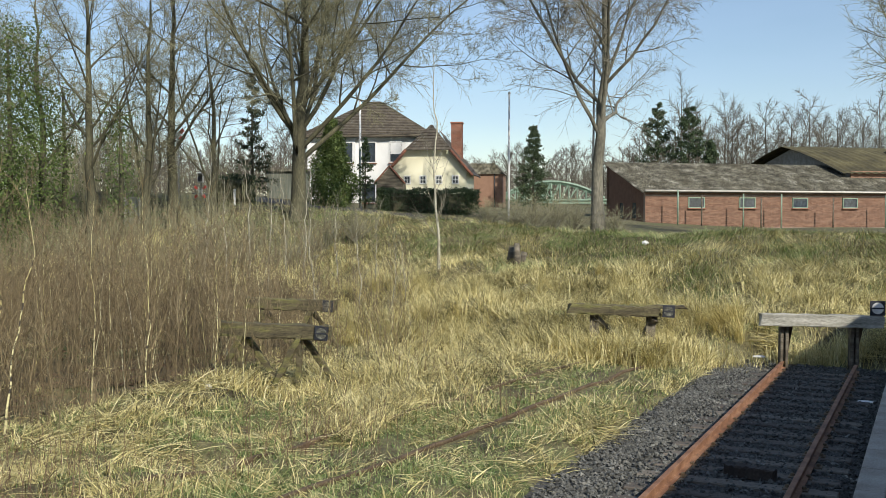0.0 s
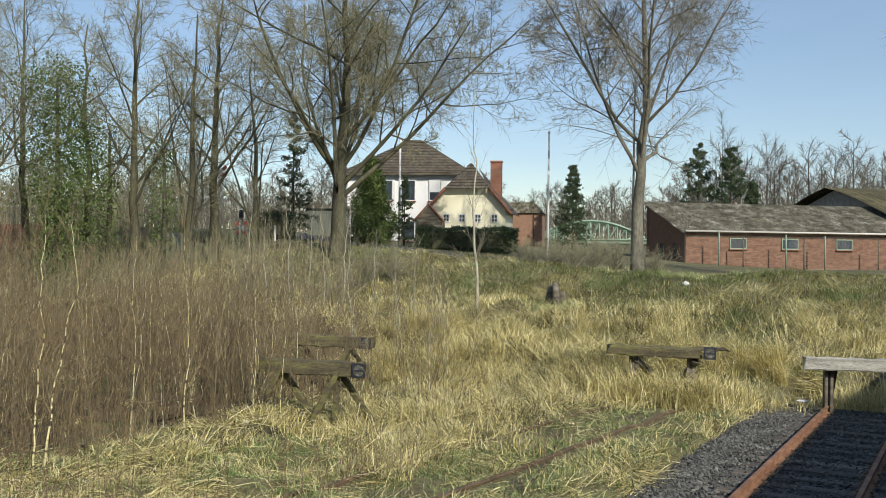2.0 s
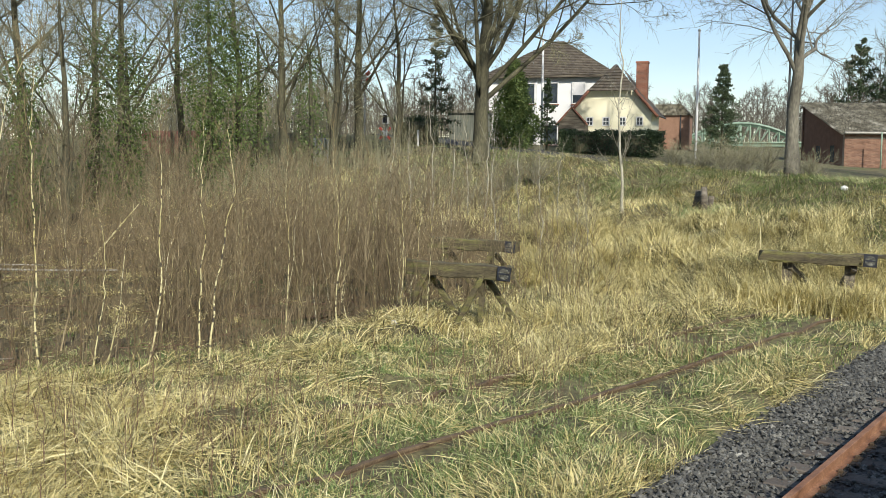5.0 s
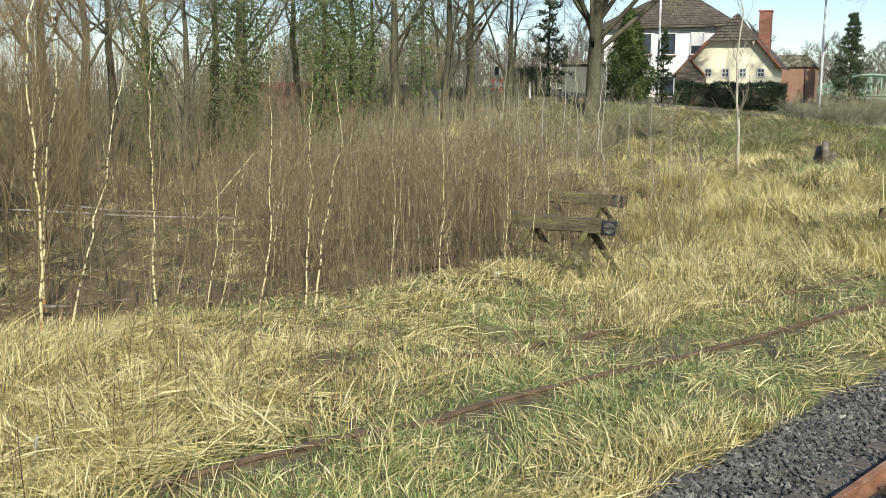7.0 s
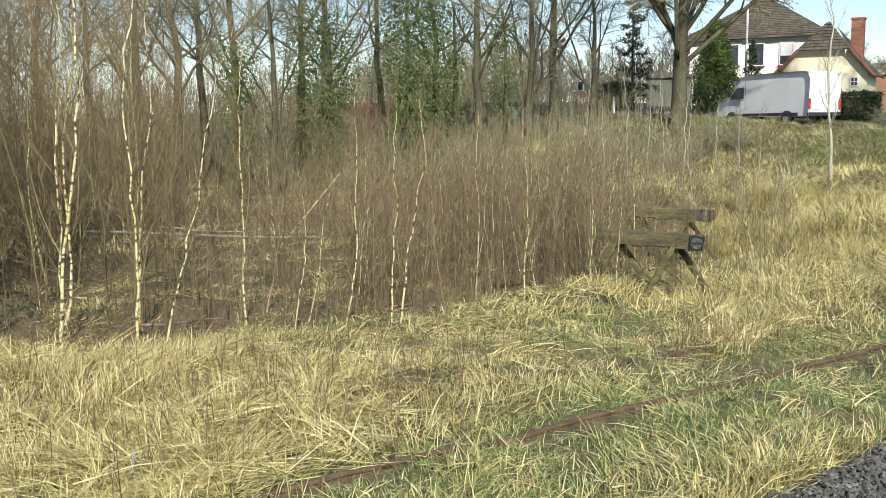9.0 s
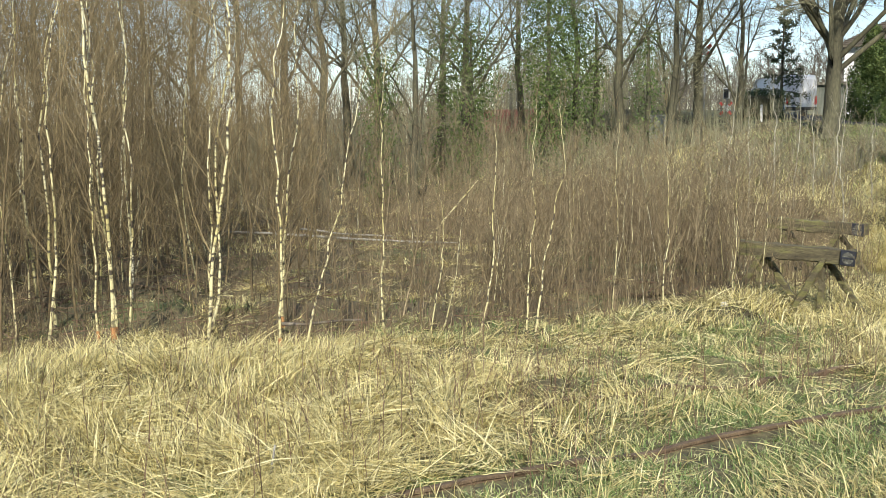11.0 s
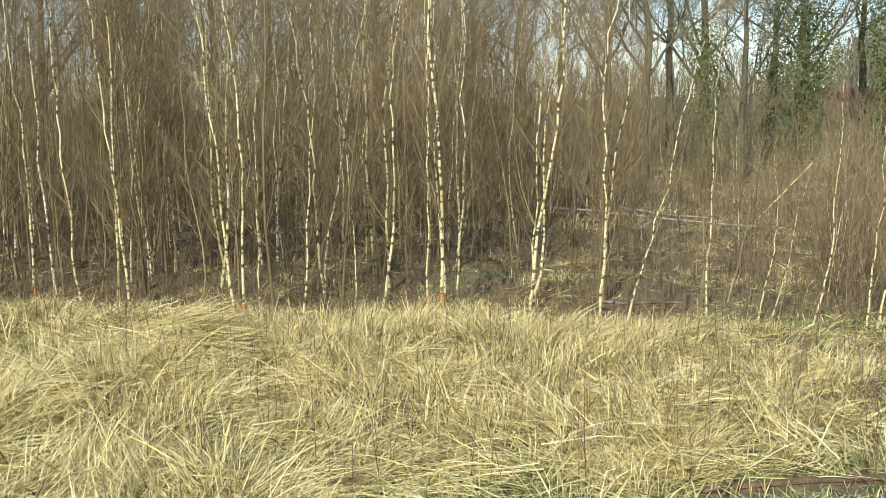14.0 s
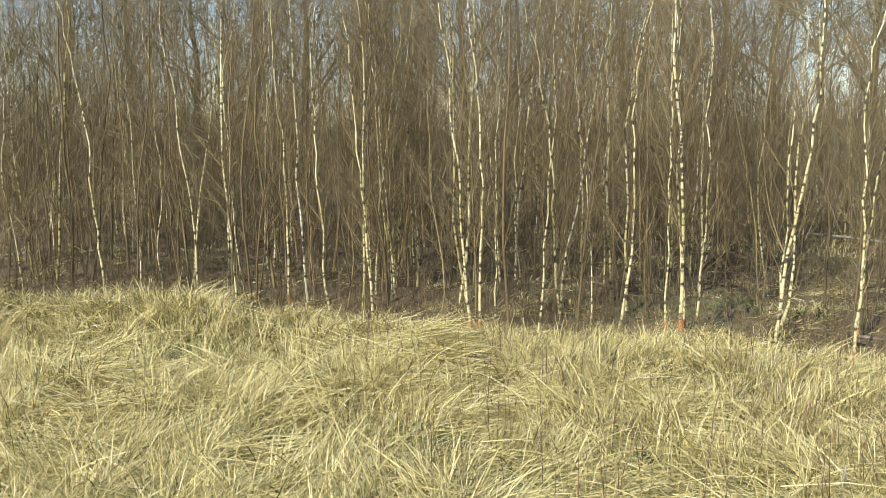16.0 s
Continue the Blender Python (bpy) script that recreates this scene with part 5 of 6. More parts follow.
def meadow():
    g = np.random.default_rng(21)
    for lo, hi, n, w, sp, hh in ((7, 17, 185000, 0.0048, 0.14, 0.82), (15, 30, 140000, 0.0058, 0.17, 0.66), (27, 60, 120000, 0.0064, 0.26, 0.80)):
        xy, size, comb, off = tussocks(g, n, sp, field(lo, hi), 95 if lo < 20 else 34)
        x, y = xy[:, 0], xy[:, 1]
        q, side = 0.419 * x + 0.908 * y, track_side(x, y)
        gr = greenness(x, y) > g.random(len(xy)) * 0.9 + 0.05
        ok = ((side < -2.15) | (q > 24.1)) & ~on_rail(x, y)
        a = swirl(x, y) + np.where(comb % 1.0 < 0.35, np.pi, 0.0)
        short = shortness(x, y)
        dull = g.random(len(xy)) < (0.1 if lo < 10 else 0.28 if lo < 20 else 0.16) + 0.5 * smooth01((q - 29.5) / 6)
        s = ok & ~gr & dull
        blades("dull_grass", xy[s], (0.16 + hh * 0.5 * short[s]), 0.62, THATCH, "dull brown dead grass", 37, w, 0.3, comb=a[s], pile=0.12 * short[s])
        s = ok & ~gr & ~dull & (size < 0.8)
        blades("dry_grass", xy[s], 0.12 + hh * (0.6 + 0.6 * size[s]) * short[s], (1.0 if lo < 10 else 0.9 if lo < 20 else 0.62) + 0.2 * size[s], STRAW, "bleached dry grass lying in flattened swathes", 31, w, 0.2, comb=a[s], pile=(0.10 + 0.26 * size[s]) * short[s])
        s = ok & ~gr & ~dull & (size >= 0.8)
        blades("dry_tussocks", xy[s], hh * (0.85 if lo < 10 else 1.0) * size[s] * short[s], 0.34, STRAW, "upright dry grass tussocks", 35, w * 0.8, 0.7, comb=np.arctan2(off[s, 1], off[s, 0]))
        s = ok & gr
        blades("green_grass", xy[s], 0.10 + 0.11 * size[s], 0.66, GREEN, "short green grass mixed with straw", 32, w * 0.9)
    # old tussocks that arch over on the face of the bank
    n = 5200
    turn, d = g.uniform(-24, 23, n), g.uniform(21, 36, n)
    cx, cy = d * np.sin(np.radians(turn)), d * np.cos(np.radians(turn))
    q = 0.419 * cx + 0.908 * cy
    clump = field_noise(cx * 0.55 + 7, cy * 0.55 + 2)
    ok = ((track_side(cx, cy) < -3.0) | (q > 24.2)) & (q > 20.6) & (q < 33) & (in_grove(cx, cy) < -0.2)
    ok &= (clump > 0.34 + 0.04 * np.maximum(q - 29, 0) + 0.2 * g.random(n)) & (g.random(n) < 0.75)
    cx, cy, q = cx[ok][:1150], cy[ok][:1150], q[ok][:1150]
    per, m = 74, len(cx)
    big = g.uniform(0.55, 1.05, m) * (1 - 0.45 * smooth01((q - 28) / 4))
    spin = g.uniform(0, 6.28, (m, per))
    # most blades fall forward, down the slope
    fall = np.arctan2(-0.908, -0.419) + 0.9 * (field_noise(cx * 0.4, cy * 0.4 + 60) - 0.5)[:, None] * 2 + g.normal(0, 0.75, (m, per))
    way = np.where(g.random((m, per)) < 0.68, fall, spin)
    rad = g.uniform(0, 0.13, (m, per))
    X = (cx[:, None] + rad * np.cos(spin)).ravel()
    Y = (cy[:, None] + rad * np.sin(spin)).ravel()
    tone = np.repeat(g.random(m) < 0.72, per)
    for straw, mat, label in ((True, STRAW, "pale tussocks of dead grass arching down the bank"), (False, THATCH, "brown tussocks of dead grass arching down the bank")):
        s = tone == straw
        blades("bank_tussocks", np.stack([X, Y], 1)[s], np.repeat(big, per)[s], 0.22, mat, label, 38, 0.0054, 0.95, comb=way.ravel()[s], joints=3)
    # worn short grass of the upper slope
    turn, d = g.uniform(-26, 21, 150000), g.uniform(29, 52, 150000)
    x, y = d * np.sin(np.radians(turn)), d * np.cos(np.radians(turn))
    q = 0.419 * x + 0.908 * y
    s = (q > 29.5) & (q < 41.5)
    xy, q = np.stack([x, y], 1)[s][:62000], q[s][:62000]
    kind = field_noise(xy[:, 0] * 0.5 + 20, xy[:, 1] * 0.5) + g.normal(0, 0.22, len(xy)) - 0.03 * (q - 35)
    tall = 0.20 + 0.22 * field_noise(xy[:, 0] * 0.9, xy[:, 1] * 0.9 + 9)
    way = swirl(xy[:, 0], xy[:, 1]) + np.pi
    for lo, hi, mat, label in ((0.52, 9, STRAW, "short pale grass on the upper slope"), (0.3, 0.52, THATCH, "short brown grass on the upper slope"), (-9, 0.3, GREEN, "short green grass on the upper slope")):
        s = (kind >= lo) & (kind < hi)
        blades("slope_grass", xy[s], tall[s], 0.6, mat, label, 39, 0.0075, 0.3, comb=way[s], pile=0.05)
    # tall grass round the feet of the buffer stops
    spots = [(1.0, 22.5, 1.0), (0.3, 22.6, 0.95), (2.1, 22.5, 1.0), (0.6, 22.4, 0.9), (1.5, 22.4, 0.9), (2.9, 23.0, 0.9), (-0.5, 23.0, 0.8), (1.6, 22.85, 0.7), (-4.9, 18.0, 0.5), (-6.2, 17.9, 0.45), (-3.2, 19.5, 0.55), (6.6, 23.9, 0.8), (5.2, 24.0, 0.7), (5.9, 24.0, 0.8), (3.7, 23.2, 0.8)]
    for x, y, h in spots:
        xy = np.stack([g.normal(x, 0.45, 460), g.normal(y, 0.38, 460)], 1)
        blades("dry_tussock", xy, h * 0.85, 0.42, STRAW, "tall dry grass tussock at a buffer stop", 36, 0.0065, 0.6)
    # short undergrowth between the tussocks
    for lo, hi, n, w in ((7, 18, 50000, 0.005), (16, 45, 42000, 0.009)):
        xy = field(lo, hi)(g, n * 2)[:n]
        gr = greenness(xy[:, 0], xy[:, 1]) + 0.12 > g.random(len(xy))
        blades("low_dry_grass", xy[~gr], 0.22, 0.75, THATCH, "matted low dry grass", 33, w)
        blades("low_green_grass", xy[gr], 0.12, 0.4, GREEN, "short green grass", 34, w)


meadow()


# ---- houses ----
def tiled_slope(name, corners, mat, parent, label="", course=0.34, pitch=0.26, lift=0.05):
    """A roof slope of rows of tiles between four corners: eave left, eave right, ridge right, ridge left."""
    a, b, c, d = [Vector(p) for p in corners]
    n = (b - a).cross(d - a).normalized()
    rows = max(2, round((d - a).length / course))
    V, Q = [], []
    for r in range(rows):
        f0, f1 = r / rows, (r + 1) / rows
        e0, e1 = a.lerp(d, f0), b.lerp(c, f0)
        t0, t1 = a.lerp(d, f1), b.lerp(c, f1)
        cols = max(1, round((e1 - e0).length / pitch))
        for k in range(cols):
            g0, g1 = k / cols, (k + 1.0) / cols
            q = [e0.lerp(e1, g0) + n * lift, e0.lerp(e1, g1) + n * (lift + 0.02), t0.lerp(t1, g1) + n * 0.015, t0.lerp(t1, g0) + n * 0.005]
            low = [e0.lerp(e1, g0), e0.lerp(e1, g1)]
            i = len(V)
            V += [tuple(p) for p in q + low]
            Q += [(i, i + 1, i + 2, i + 3), (i + 4, i + 5, i + 1, i)]
    me = mesh_of(name, V, Q)
    ob = put(name, me, mat, parent, label)
    return ob


def window(parent, x, y, z, w, h, m, bars=0, sill=True, blind=0.0, frame_mat=None):
    """A window set in a wall that faces -Y in the space of m; x and z are its middle."""
    def at(dx, dy, dz):
        return m @ pose(x + dx, y + dy, z + dz)
    o = boxed("window", (w, 0.04, h), at(0, -0.005, 0), GLASS_DARK, parent, "dark window pane")
    t = 0.07
    bm = bmesh.new()
    block(bm, (w + 2 * t, 0.08, t), at(0, -0.02, h / 2 + t / 2), 0.006)
    block(bm, (w + 2 * t, 0.08, t), at(0, -0.02, -h / 2 - t / 2), 0.006)
    block(bm, (t, 0.08, h), at(-w / 2 - t / 2, -0.02, 0), 0.006)
    block(bm, (t, 0.08, h), at(w / 2 + t / 2, -0.02, 0), 0.006)
    for k in range(bars):
        block(bm, (0.04, 0.06, h), at(-w / 2 + w * (k + 1) / (bars + 1), -0.03, 0))
    if bars:
        block(bm, (w, 0.06, 0.04), at(0, -0.03, 0))
    part("window_frame", bm, frame_mat or WHITE, o)
    if blind:
        boxed("blind", (w * 0.96, 0.02, h * blind), at(0, -0.032, h / 2 * (1 - blind) if blind < 0.9 else 0), POLE_WHITE, o, "pale blind")
    if sill:
        boxed("window_sill", (w + 0.25, 0.16, 0.06), at(0, -0.07, -h / 2 - t - 0.03), EAVE_TILE, o, "", 0.01)
    return o


def white_house():
    D = 71.0
    xl, xr = D * math.tan(radians(-15.0)), D * math.tan(radians(-8.45))
    w = xr - xl + 0.3
    cx = (xl + xr) / 2
    zb = float(land(cx, D))
    h = 9.05 - zb
    house = thing("house", cx, D, zb, 0, "two-storey white rendered house with a brown tiled hipped roof", "house")
    dep = 9.0
    boxed("wall", (w, dep, h + 0.5), pose(0, dep / 2, (h - 0.5) / 2), RENDER_WHITE, house, "white rendered wall")
    o = 0.5
    top = 12.0 - zb
    rl = 0.6
    e = [(-w / 2 - o, -o, h), (w / 2 + o, -o, h), (w / 2 + o, dep + o, h), (-w / 2 - o, dep + o, h)]
    r = [(-rl, dep / 2, top), (rl * 0.3, dep / 2, top)]
    tiled_slope("roof_slope", (e[0], e[1], r[1], r[0]), TILE, house, "brown tiled roof slope")
    tiled_slope("roof_slope", (e[1], e[2], r[1], r[1]), TILE, house)
    tiled_slope("roof_slope", (e[2], e[3], r[0], r[1]), TILE, house)
    tiled_slope("roof_slope", (e[3], e[0], r[0], r[0]), TILE, house)
    boxed("eaves_board", (w + 2 * o, dep + 2 * o, 0.2), pose(0, dep / 2, h - 0.04), OLD_TIMBER, house, "brown eaves board")
    m = pose(0, 0, 0)
    for wx, ww in ((-1.61, 1.22), (0.21, 0.98), (2.22, 0.81)):
        window(house, wx, -0.03, h - 1.25, ww, 1.4, m, 0, True, 0.6 if wx > 2 else 0.0)
        window(house, wx, -0.03, h - 4.2, ww, 1.3, m, 0, True)
    # pale frame of the stair window
    for dx in (-0.75, 0.75):
        boxed("pilaster", (0.18, 0.08, h - 0.3), pose(D * math.tan(radians(-13.0)) - cx + dx, -0.05, h / 2), POLE_WHITE, house)
    # cream gabled wing
    d2 = 66.5
    gl, gr = d2 * math.tan(radians(-10.3)), d2 * math.tan(radians(-5.95))
    gw, gc = gr - gl, (gl + gr) / 2
    z2 = float(land(gc, d2))
    wing = thing("house_wing", gc, d2, z2, 0, "cream rendered wing with a half-hipped tiled gable", "house")
    he, hp = 6.4 - z2, 9.4 - z2
    hip = hp - 1.75
    half = gw / 2
    xh = half * (hp - hip) / (hp - he)
    prism("wall", [(-half, -0.4), (half, -0.4), (half, he), (xh, hip), (-xh, hip), (-half, he)], 5.0, pose(0, 0, 0), RENDER_CREAM, wing, "cream rendered gable wall")
    ov = 0.45
    k = (hp - he) / half
    eL, eR = (-half - ov, he - ov * k), (half + ov, he - ov * k)
    tiled_slope("roof_slope", ((eL[0], 5.2, eL[1] + 0.05), (eL[0], -0.35, eL[1] + 0.05), (-xh, -0.35, hip + 0.05), (0, 5.2, hp + 0.05)), TILE, wing, "brown tiled roof slope")
    tiled_slope("roof_slope", ((eR[0], -0.35, eR[1] + 0.05), (eR[0], 5.2, eR[1] + 0.05), (0, 5.2, hp + 0.05), (xh, -0.35, hip + 0.05)), TILE, wing)
    tiled_slope("roof_hip", ((-xh - 0.1, -0.5, hip - 0.05), (xh + 0.1, -0.5, hip - 0.05), (0.06, 1.4, hp + 0.07), (-0.06, 1.4, hp + 0.07)), TILE, wing, "brown tiled half-hip")
    for sx in (-1, 1):
        rod("verge", [(sx * (half + ov), -0.42, he - ov * k), (sx * xh, -0.42, hip)], 0.11, EAVE_TILE, wing, "red verge tiles", 6)
    for wx in (-1.48, -0.39, 0.7, 1.82):
        window(wing, wx, -0.02, 5.62 - z2, 0.34, 0.46, m, 1, False)
    # chimney
    x = 68.5 * math.tan(radians(-6.5))
    ch = thing("chimney", x, 68.5, 6.6, 0, "square red brick chimney at the end of the wing", "chimney")
    brick_wall("stack", 0.75, 3.0, 0.75, pose(0, 0, 0), CHIMNEY_BRICK, ch, 0.075, 0.25)
    boxed("cap", (0.85, 0.85, 0.1), pose(0, 0, 3.02), CHIMNEY_BRICK, ch)
    # porch before the house
    px, py = polar(-10.4, 66)
    porch = thing("porch", px, py, float(land(px, py)), 0, "small dark timber porch with a red-brown gable", "porch")
    prism("wall", [(-0.9, -0.3), (0.9, -0.3), (0.9, 1.7), (0, 2.7), (-0.9, 1.7)], 1.2, pose(0, 0, 0), OLD_TIMBER, porch)
    rod("bargeboard", [(-1.05, -0.05, 1.6), (0, -0.05, 2.78), (1.05, -0.05, 1.6)], 0.07, EAVE_TILE, porch, "red-brown bargeboard", 5, False)
    # small brick outbuilding behind
    bx, by = polar(-4.75, 82)
    ob = thing("outbuilding", bx, by, float(land(bx, by)), 0, "red brick outbuilding with a low grey roof", "outbuilding")
    boxed("wall", (2.5, 4, 2.9), pose(0, 2, 1.3), BRICK, ob)
    prism("roof", [(-1.4, 2.72), (1.4, 2.72), (0.6, 3.6), (-1.4, 3.6)], 4.4, pose(0, -0.2, 0), SHEET, ob)
    rod("downpipe", [(0.6, -0.06, 0), (0.6, -0.06, 3.0)], 0.05, BLACK_PLASTIC, ob)


def brick_wall(name, w, h, t, m, mat, parent, bh=0.075, bw=0.25):
    """A wall of bricks standing 6 mm proud of its mortar, with its middle foot at the origin of m; on all four sides."""
    boxed(name, (w - 0.012, t - 0.012, h), m @ pose(0, 0, h / 2), MORTAR, parent)
    V, Q = [], []
    rows = int(h / bh)
    for r in range(rows):
        z0, z1 = r * bh + 0.006, (r + 1) * bh - 0.006
        for axis, ln, off in ((0, w, -t / 2), (0, w, t / 2), (1, t, -w / 2), (1, t, w / 2)):
            s = -ln / 2 - (bw / 2 if r % 2 else 0)
            while s < ln / 2 - 0.02:
                a, b = max(s + 0.006, -ln / 2), min(s + bw - 0.006, ln / 2)
                s += bw
                if b - a < 0.02:
                    continue
                sg = 1 if off > 0 else -1
                o, i_ = off, off - sg * 0.02
                c = [(a, o, z0), (b, o, z0), (b, o, z1), (a, o, z1), (a, i_, z1), (b, i_, z1)]
                if axis:
                    c = [(y, x, z) for x, y, z in c]
                k = len(V)
                V += [tuple(m @ Vector(p)) for p in c]
                Q += [(k, k + 1, k + 2, k + 3), (k + 3, k + 2, k + 5, k + 4)]
    return put("brickwork", mesh_of("brickwork", V, Q), mat, parent, "courses of red brick")


white_house()


def shed():
    c = (5.1, 68.8)
    turn = 67.0  # the long front runs this way from the near corner
    zb = 2.35
    s = thing("brick_shed", c[0], c[1], zb, turn - 90, "long low red brick shed with a mossy corrugated roof", "shed")
    L, dep = 34.0, 5.9
    he, hb = 4.87 - zb, 7.0 - zb
    # front wall with its bricks, gable walls and back
    boxed("wall", (L, 0.24, he + 0.4), pose(L / 2, 0.13, (he - 0.4) / 2), MORTAR, s, "brick wall core")
    V, Q = [], []
    bh, bw = 0.0833, 0.26
    wins = [(3.9, 1.15), (7.9, 1.15), (12.2, 1.15), (16.4, 1.15), (21, 1.15), (25.5, 1.15)]
    for r in range(int(he / bh)):
        z0, z1 = r * bh + 0.006, (r + 1) * bh - 0.006
        x = -(bw / 2) * (r % 2)
        while x < L:
            a, b = max(x + 0.006, 0), min(x + bw - 0.006, L)
            x += bw
            k = len(V)
            V += [(a, -0.006, z0), (b, -0.006, z0), (b, -0.006, z1), (a, -0.006, z1), (a, 0.02, z1), (b, 0.02, z1)]
            Q += [(k, k + 1, k + 2, k + 3), (k + 3, k + 2, k + 5, k + 4)]
    put("brickwork", mesh_of("brickwork", V, Q), BRICK, s, "courses of red brick")
    me = [(0, -0.4), (dep, -0.4), (dep, hb - 0.12), (0, he - 0.12)]
    m = Matrix(((0, 1, 0, 0), (1, 0, 0, 0), (0, 0, 1, 0), (0, 0, 0, 1)))
    prism("gable_wall", me, 0.24, m @ pose(0.25, 0.0, 0), BRICK, s, "brick end wall")
    boxed("back_wall", (L, 0.24, hb), pose(L / 2, dep, hb / 2 - 0.2), BRICK, s)
    for wx, ww in wins:
        window(s, wx, -0.02, he - 0.78, ww, 0.62, pose(0, 0, 0), 0, True, 0.0, BRIDGE_GREEN)
    # corrugated roof
    n = int((L + 0.8) / 0.06)
    X = np.linspace(-0.4, L + 0.4, n)
    wave = 0.05 * np.sin(X / 0.177 * 2 * np.pi)
    V = []
    for f in np.linspace(-0.07, 1.03, 8):
        for x, wv in zip(X, wave):
            V.append((x, f * dep, he + (hb - he) * f + wv + 0.06 + 0.025 * (int(f * 3.5) % 2)))
    i = np.arange(len(V)).reshape(8, n)
    Q = np.stack([i[:-1, :-1], i[:-1, 1:], i[1:, 1:], i[1:, :-1]], -1).reshape(-1, 4)
    put("roof", mesh_of("roof", V, Q, smooth=True), SHEET, s, "weathered corrugated roof")
    rod("gutter", [(-0.2, -0.42, he + 0.02), (L, -0.42, he - 0.02)], 0.07, GUTTER, s, "pale gutter", 8)
    boxed("soffit", (L, 0.42, 0.05), pose(L / 2, -0.2, he - 0.02), OLD_TIMBER, s)
    boxed("dentil_band", (L, 0.03, 0.09), pose(L / 2, -0.02, he - 0.3), MORTAR, s, "band of notched brick")
    for wy in (1.6, 3.6):
        boxed("end_window", (0.06, 0.5, 1.1), pose(-0.01, wy, 1.2), GLASS_DARK, s, "narrow dark window")
    # fence posts before the wall
    for k, fx in enumerate((1.6, 3.4, 6.6, 8.0, 9.6, 13.8, 18.2, 22.0)):
        x, y = Vector((c[0], c[1], 0)).to_2d() + Vector((math.sin(radians(turn)) * fx + 0.39 * 1.6 * 1, math.cos(radians(turn)) * fx - 0.92 * 1.6))
        o = thing("fence_post", x, y, float(land(x, y)) - 0.1, 0, "thin grey fence post before the brick shed", "fence post", "fence posts before the shed")
        rod("post", [(0, 0, 0), (0, 0, 2.45 if k % 2 == 0 else 2.2)], 0.05, OLD_TIMBER if k % 2 else BRIDGE_GREEN, o)
    # hall behind
    hx, hy = polar(12.0, 88)
    h = thing("hall", hx, hy, 2.4, turn - 90, "large hall with a mossy low-pitched roof behind the shed", "hall")
    apex, eave, half = 3.25 + 88 * math.tan(radians(3.72)) - 2.4, 4.2, 7.5
    prism("gable_wall", [(-half, 0), (half, 0), (half, eave), (0, apex - 0.25), (-half, eave)], 0.3, pose(0, 0, 0, 0, 0, -90), KERB, h, "pale gable wall")
    for sg in (-1, 1):
        V = []
        X = np.linspace(-0.9, 40, 240)
        for f in (0, 0.25, 0.5, 0.75, 1.0):
            for x in X:
                V.append((x, sg * (half + 0.5) * (1 - f), eave - 0.2 + (apex - eave + 0.2) * (1 - (1 - f) ** 1.25) + 0.03 * math.sin(x * 9)))
        i = np.arange(len(V)).reshape(5, len(X))
        Q = np.stack([i[:-1, :-1], i[:-1, 1:], i[1:, 1:], i[1:, :-1]], -1).reshape(-1, 4)
        put("roof_slope", mesh_of("roof_slope", V, Q, smooth=True), MOSS_SHEET, h, "moss-grown sheet roof")
    boxed("skylight", (3.2, 1.0, 0.05), pose(9.0, -2.6, apex - 0.45, -14, 0, 0), SHEET, h, "pale skylight sheet")
    boxed("side_wall", (40, 0.3, eave), pose(20, -half, eave / 2), BRICK, h)


shed()


def bridge():
    """Green bowstring truss beside the road, far behind."""
    x, y = polar(-1.4, 120)
    b = thing("truss_bridge", x, y, float(land(x, y)) - 0.7, 0, "green riveted steel truss bridge with arched top chord", "bridge")
    half, rise = 6.4, 2.3
    for dy in (0, 5.0):
        pts = []
        for k in range(13):
            u = -1 + 2 * k / 12
            pts.append((u * half + 0.6, dy, 0.9 + rise * (1 - u * u * 0.86 - 0.02)))
        rod("top_chord", pts, 0.18, BRIDGE_GREEN, b, "", 4, False)
        rod("bottom_chord", [(-half, dy, 0.9), (half + 1, dy, 0.9)], 0.16, BRIDGE_GREEN, b, "", 4, False)
        for k, p in enumerate(pts):
            rod("upright", [(p[0], dy, 0.9), p], 0.09, BRIDGE_GREEN, b, "", 4, False)
            if 0 < k < 12:
                q = pts[k + 1] if k < 6 else pts[k - 1]
                rod("diagonal", [(q[0], dy, 0.9), p], 0.07, BRIDGE_GREEN, b, "", 4, False)
    boxed("deck", (2 * half + 2, 5.0, 0.4), pose(0.5, 2.5, 0.7), BRIDGE_GREEN, b)


bridge()


def hedge(x, y, w, d, h, n, seed, label, mat=NEEDLE, leaf=0.06):
    g = np.random.default_rng(seed)
    u = g.uniform(-1, 1, (n, 3))
    f = g.integers(0, 3, n)
    u[np.arange(n), f] = np.sign(u[np.arange(n), f]) * g.uniform(0.75, 1.0, n)
    c = u * [w / 2, d / 2, h / 2] * (1 + 0.1 * np.sin(u[:, :1] * 9 + seed)) + [0, 0, h / 2]
    v, q = leaf_cards(g, c, leaf, 0.07)
    t = thing("hedge", x, y, float(land(x, y)), 0, label, "hedge")
    put("leaves", mesh_of("leaves", v, q), mat, t)
    bm = bmesh.new()
    block(bm, (w * 0.8, d * 0.8, h * 0.82), pose(0, 0, h * 0.42), 0.2)
    part("core", bm, BARK, t)


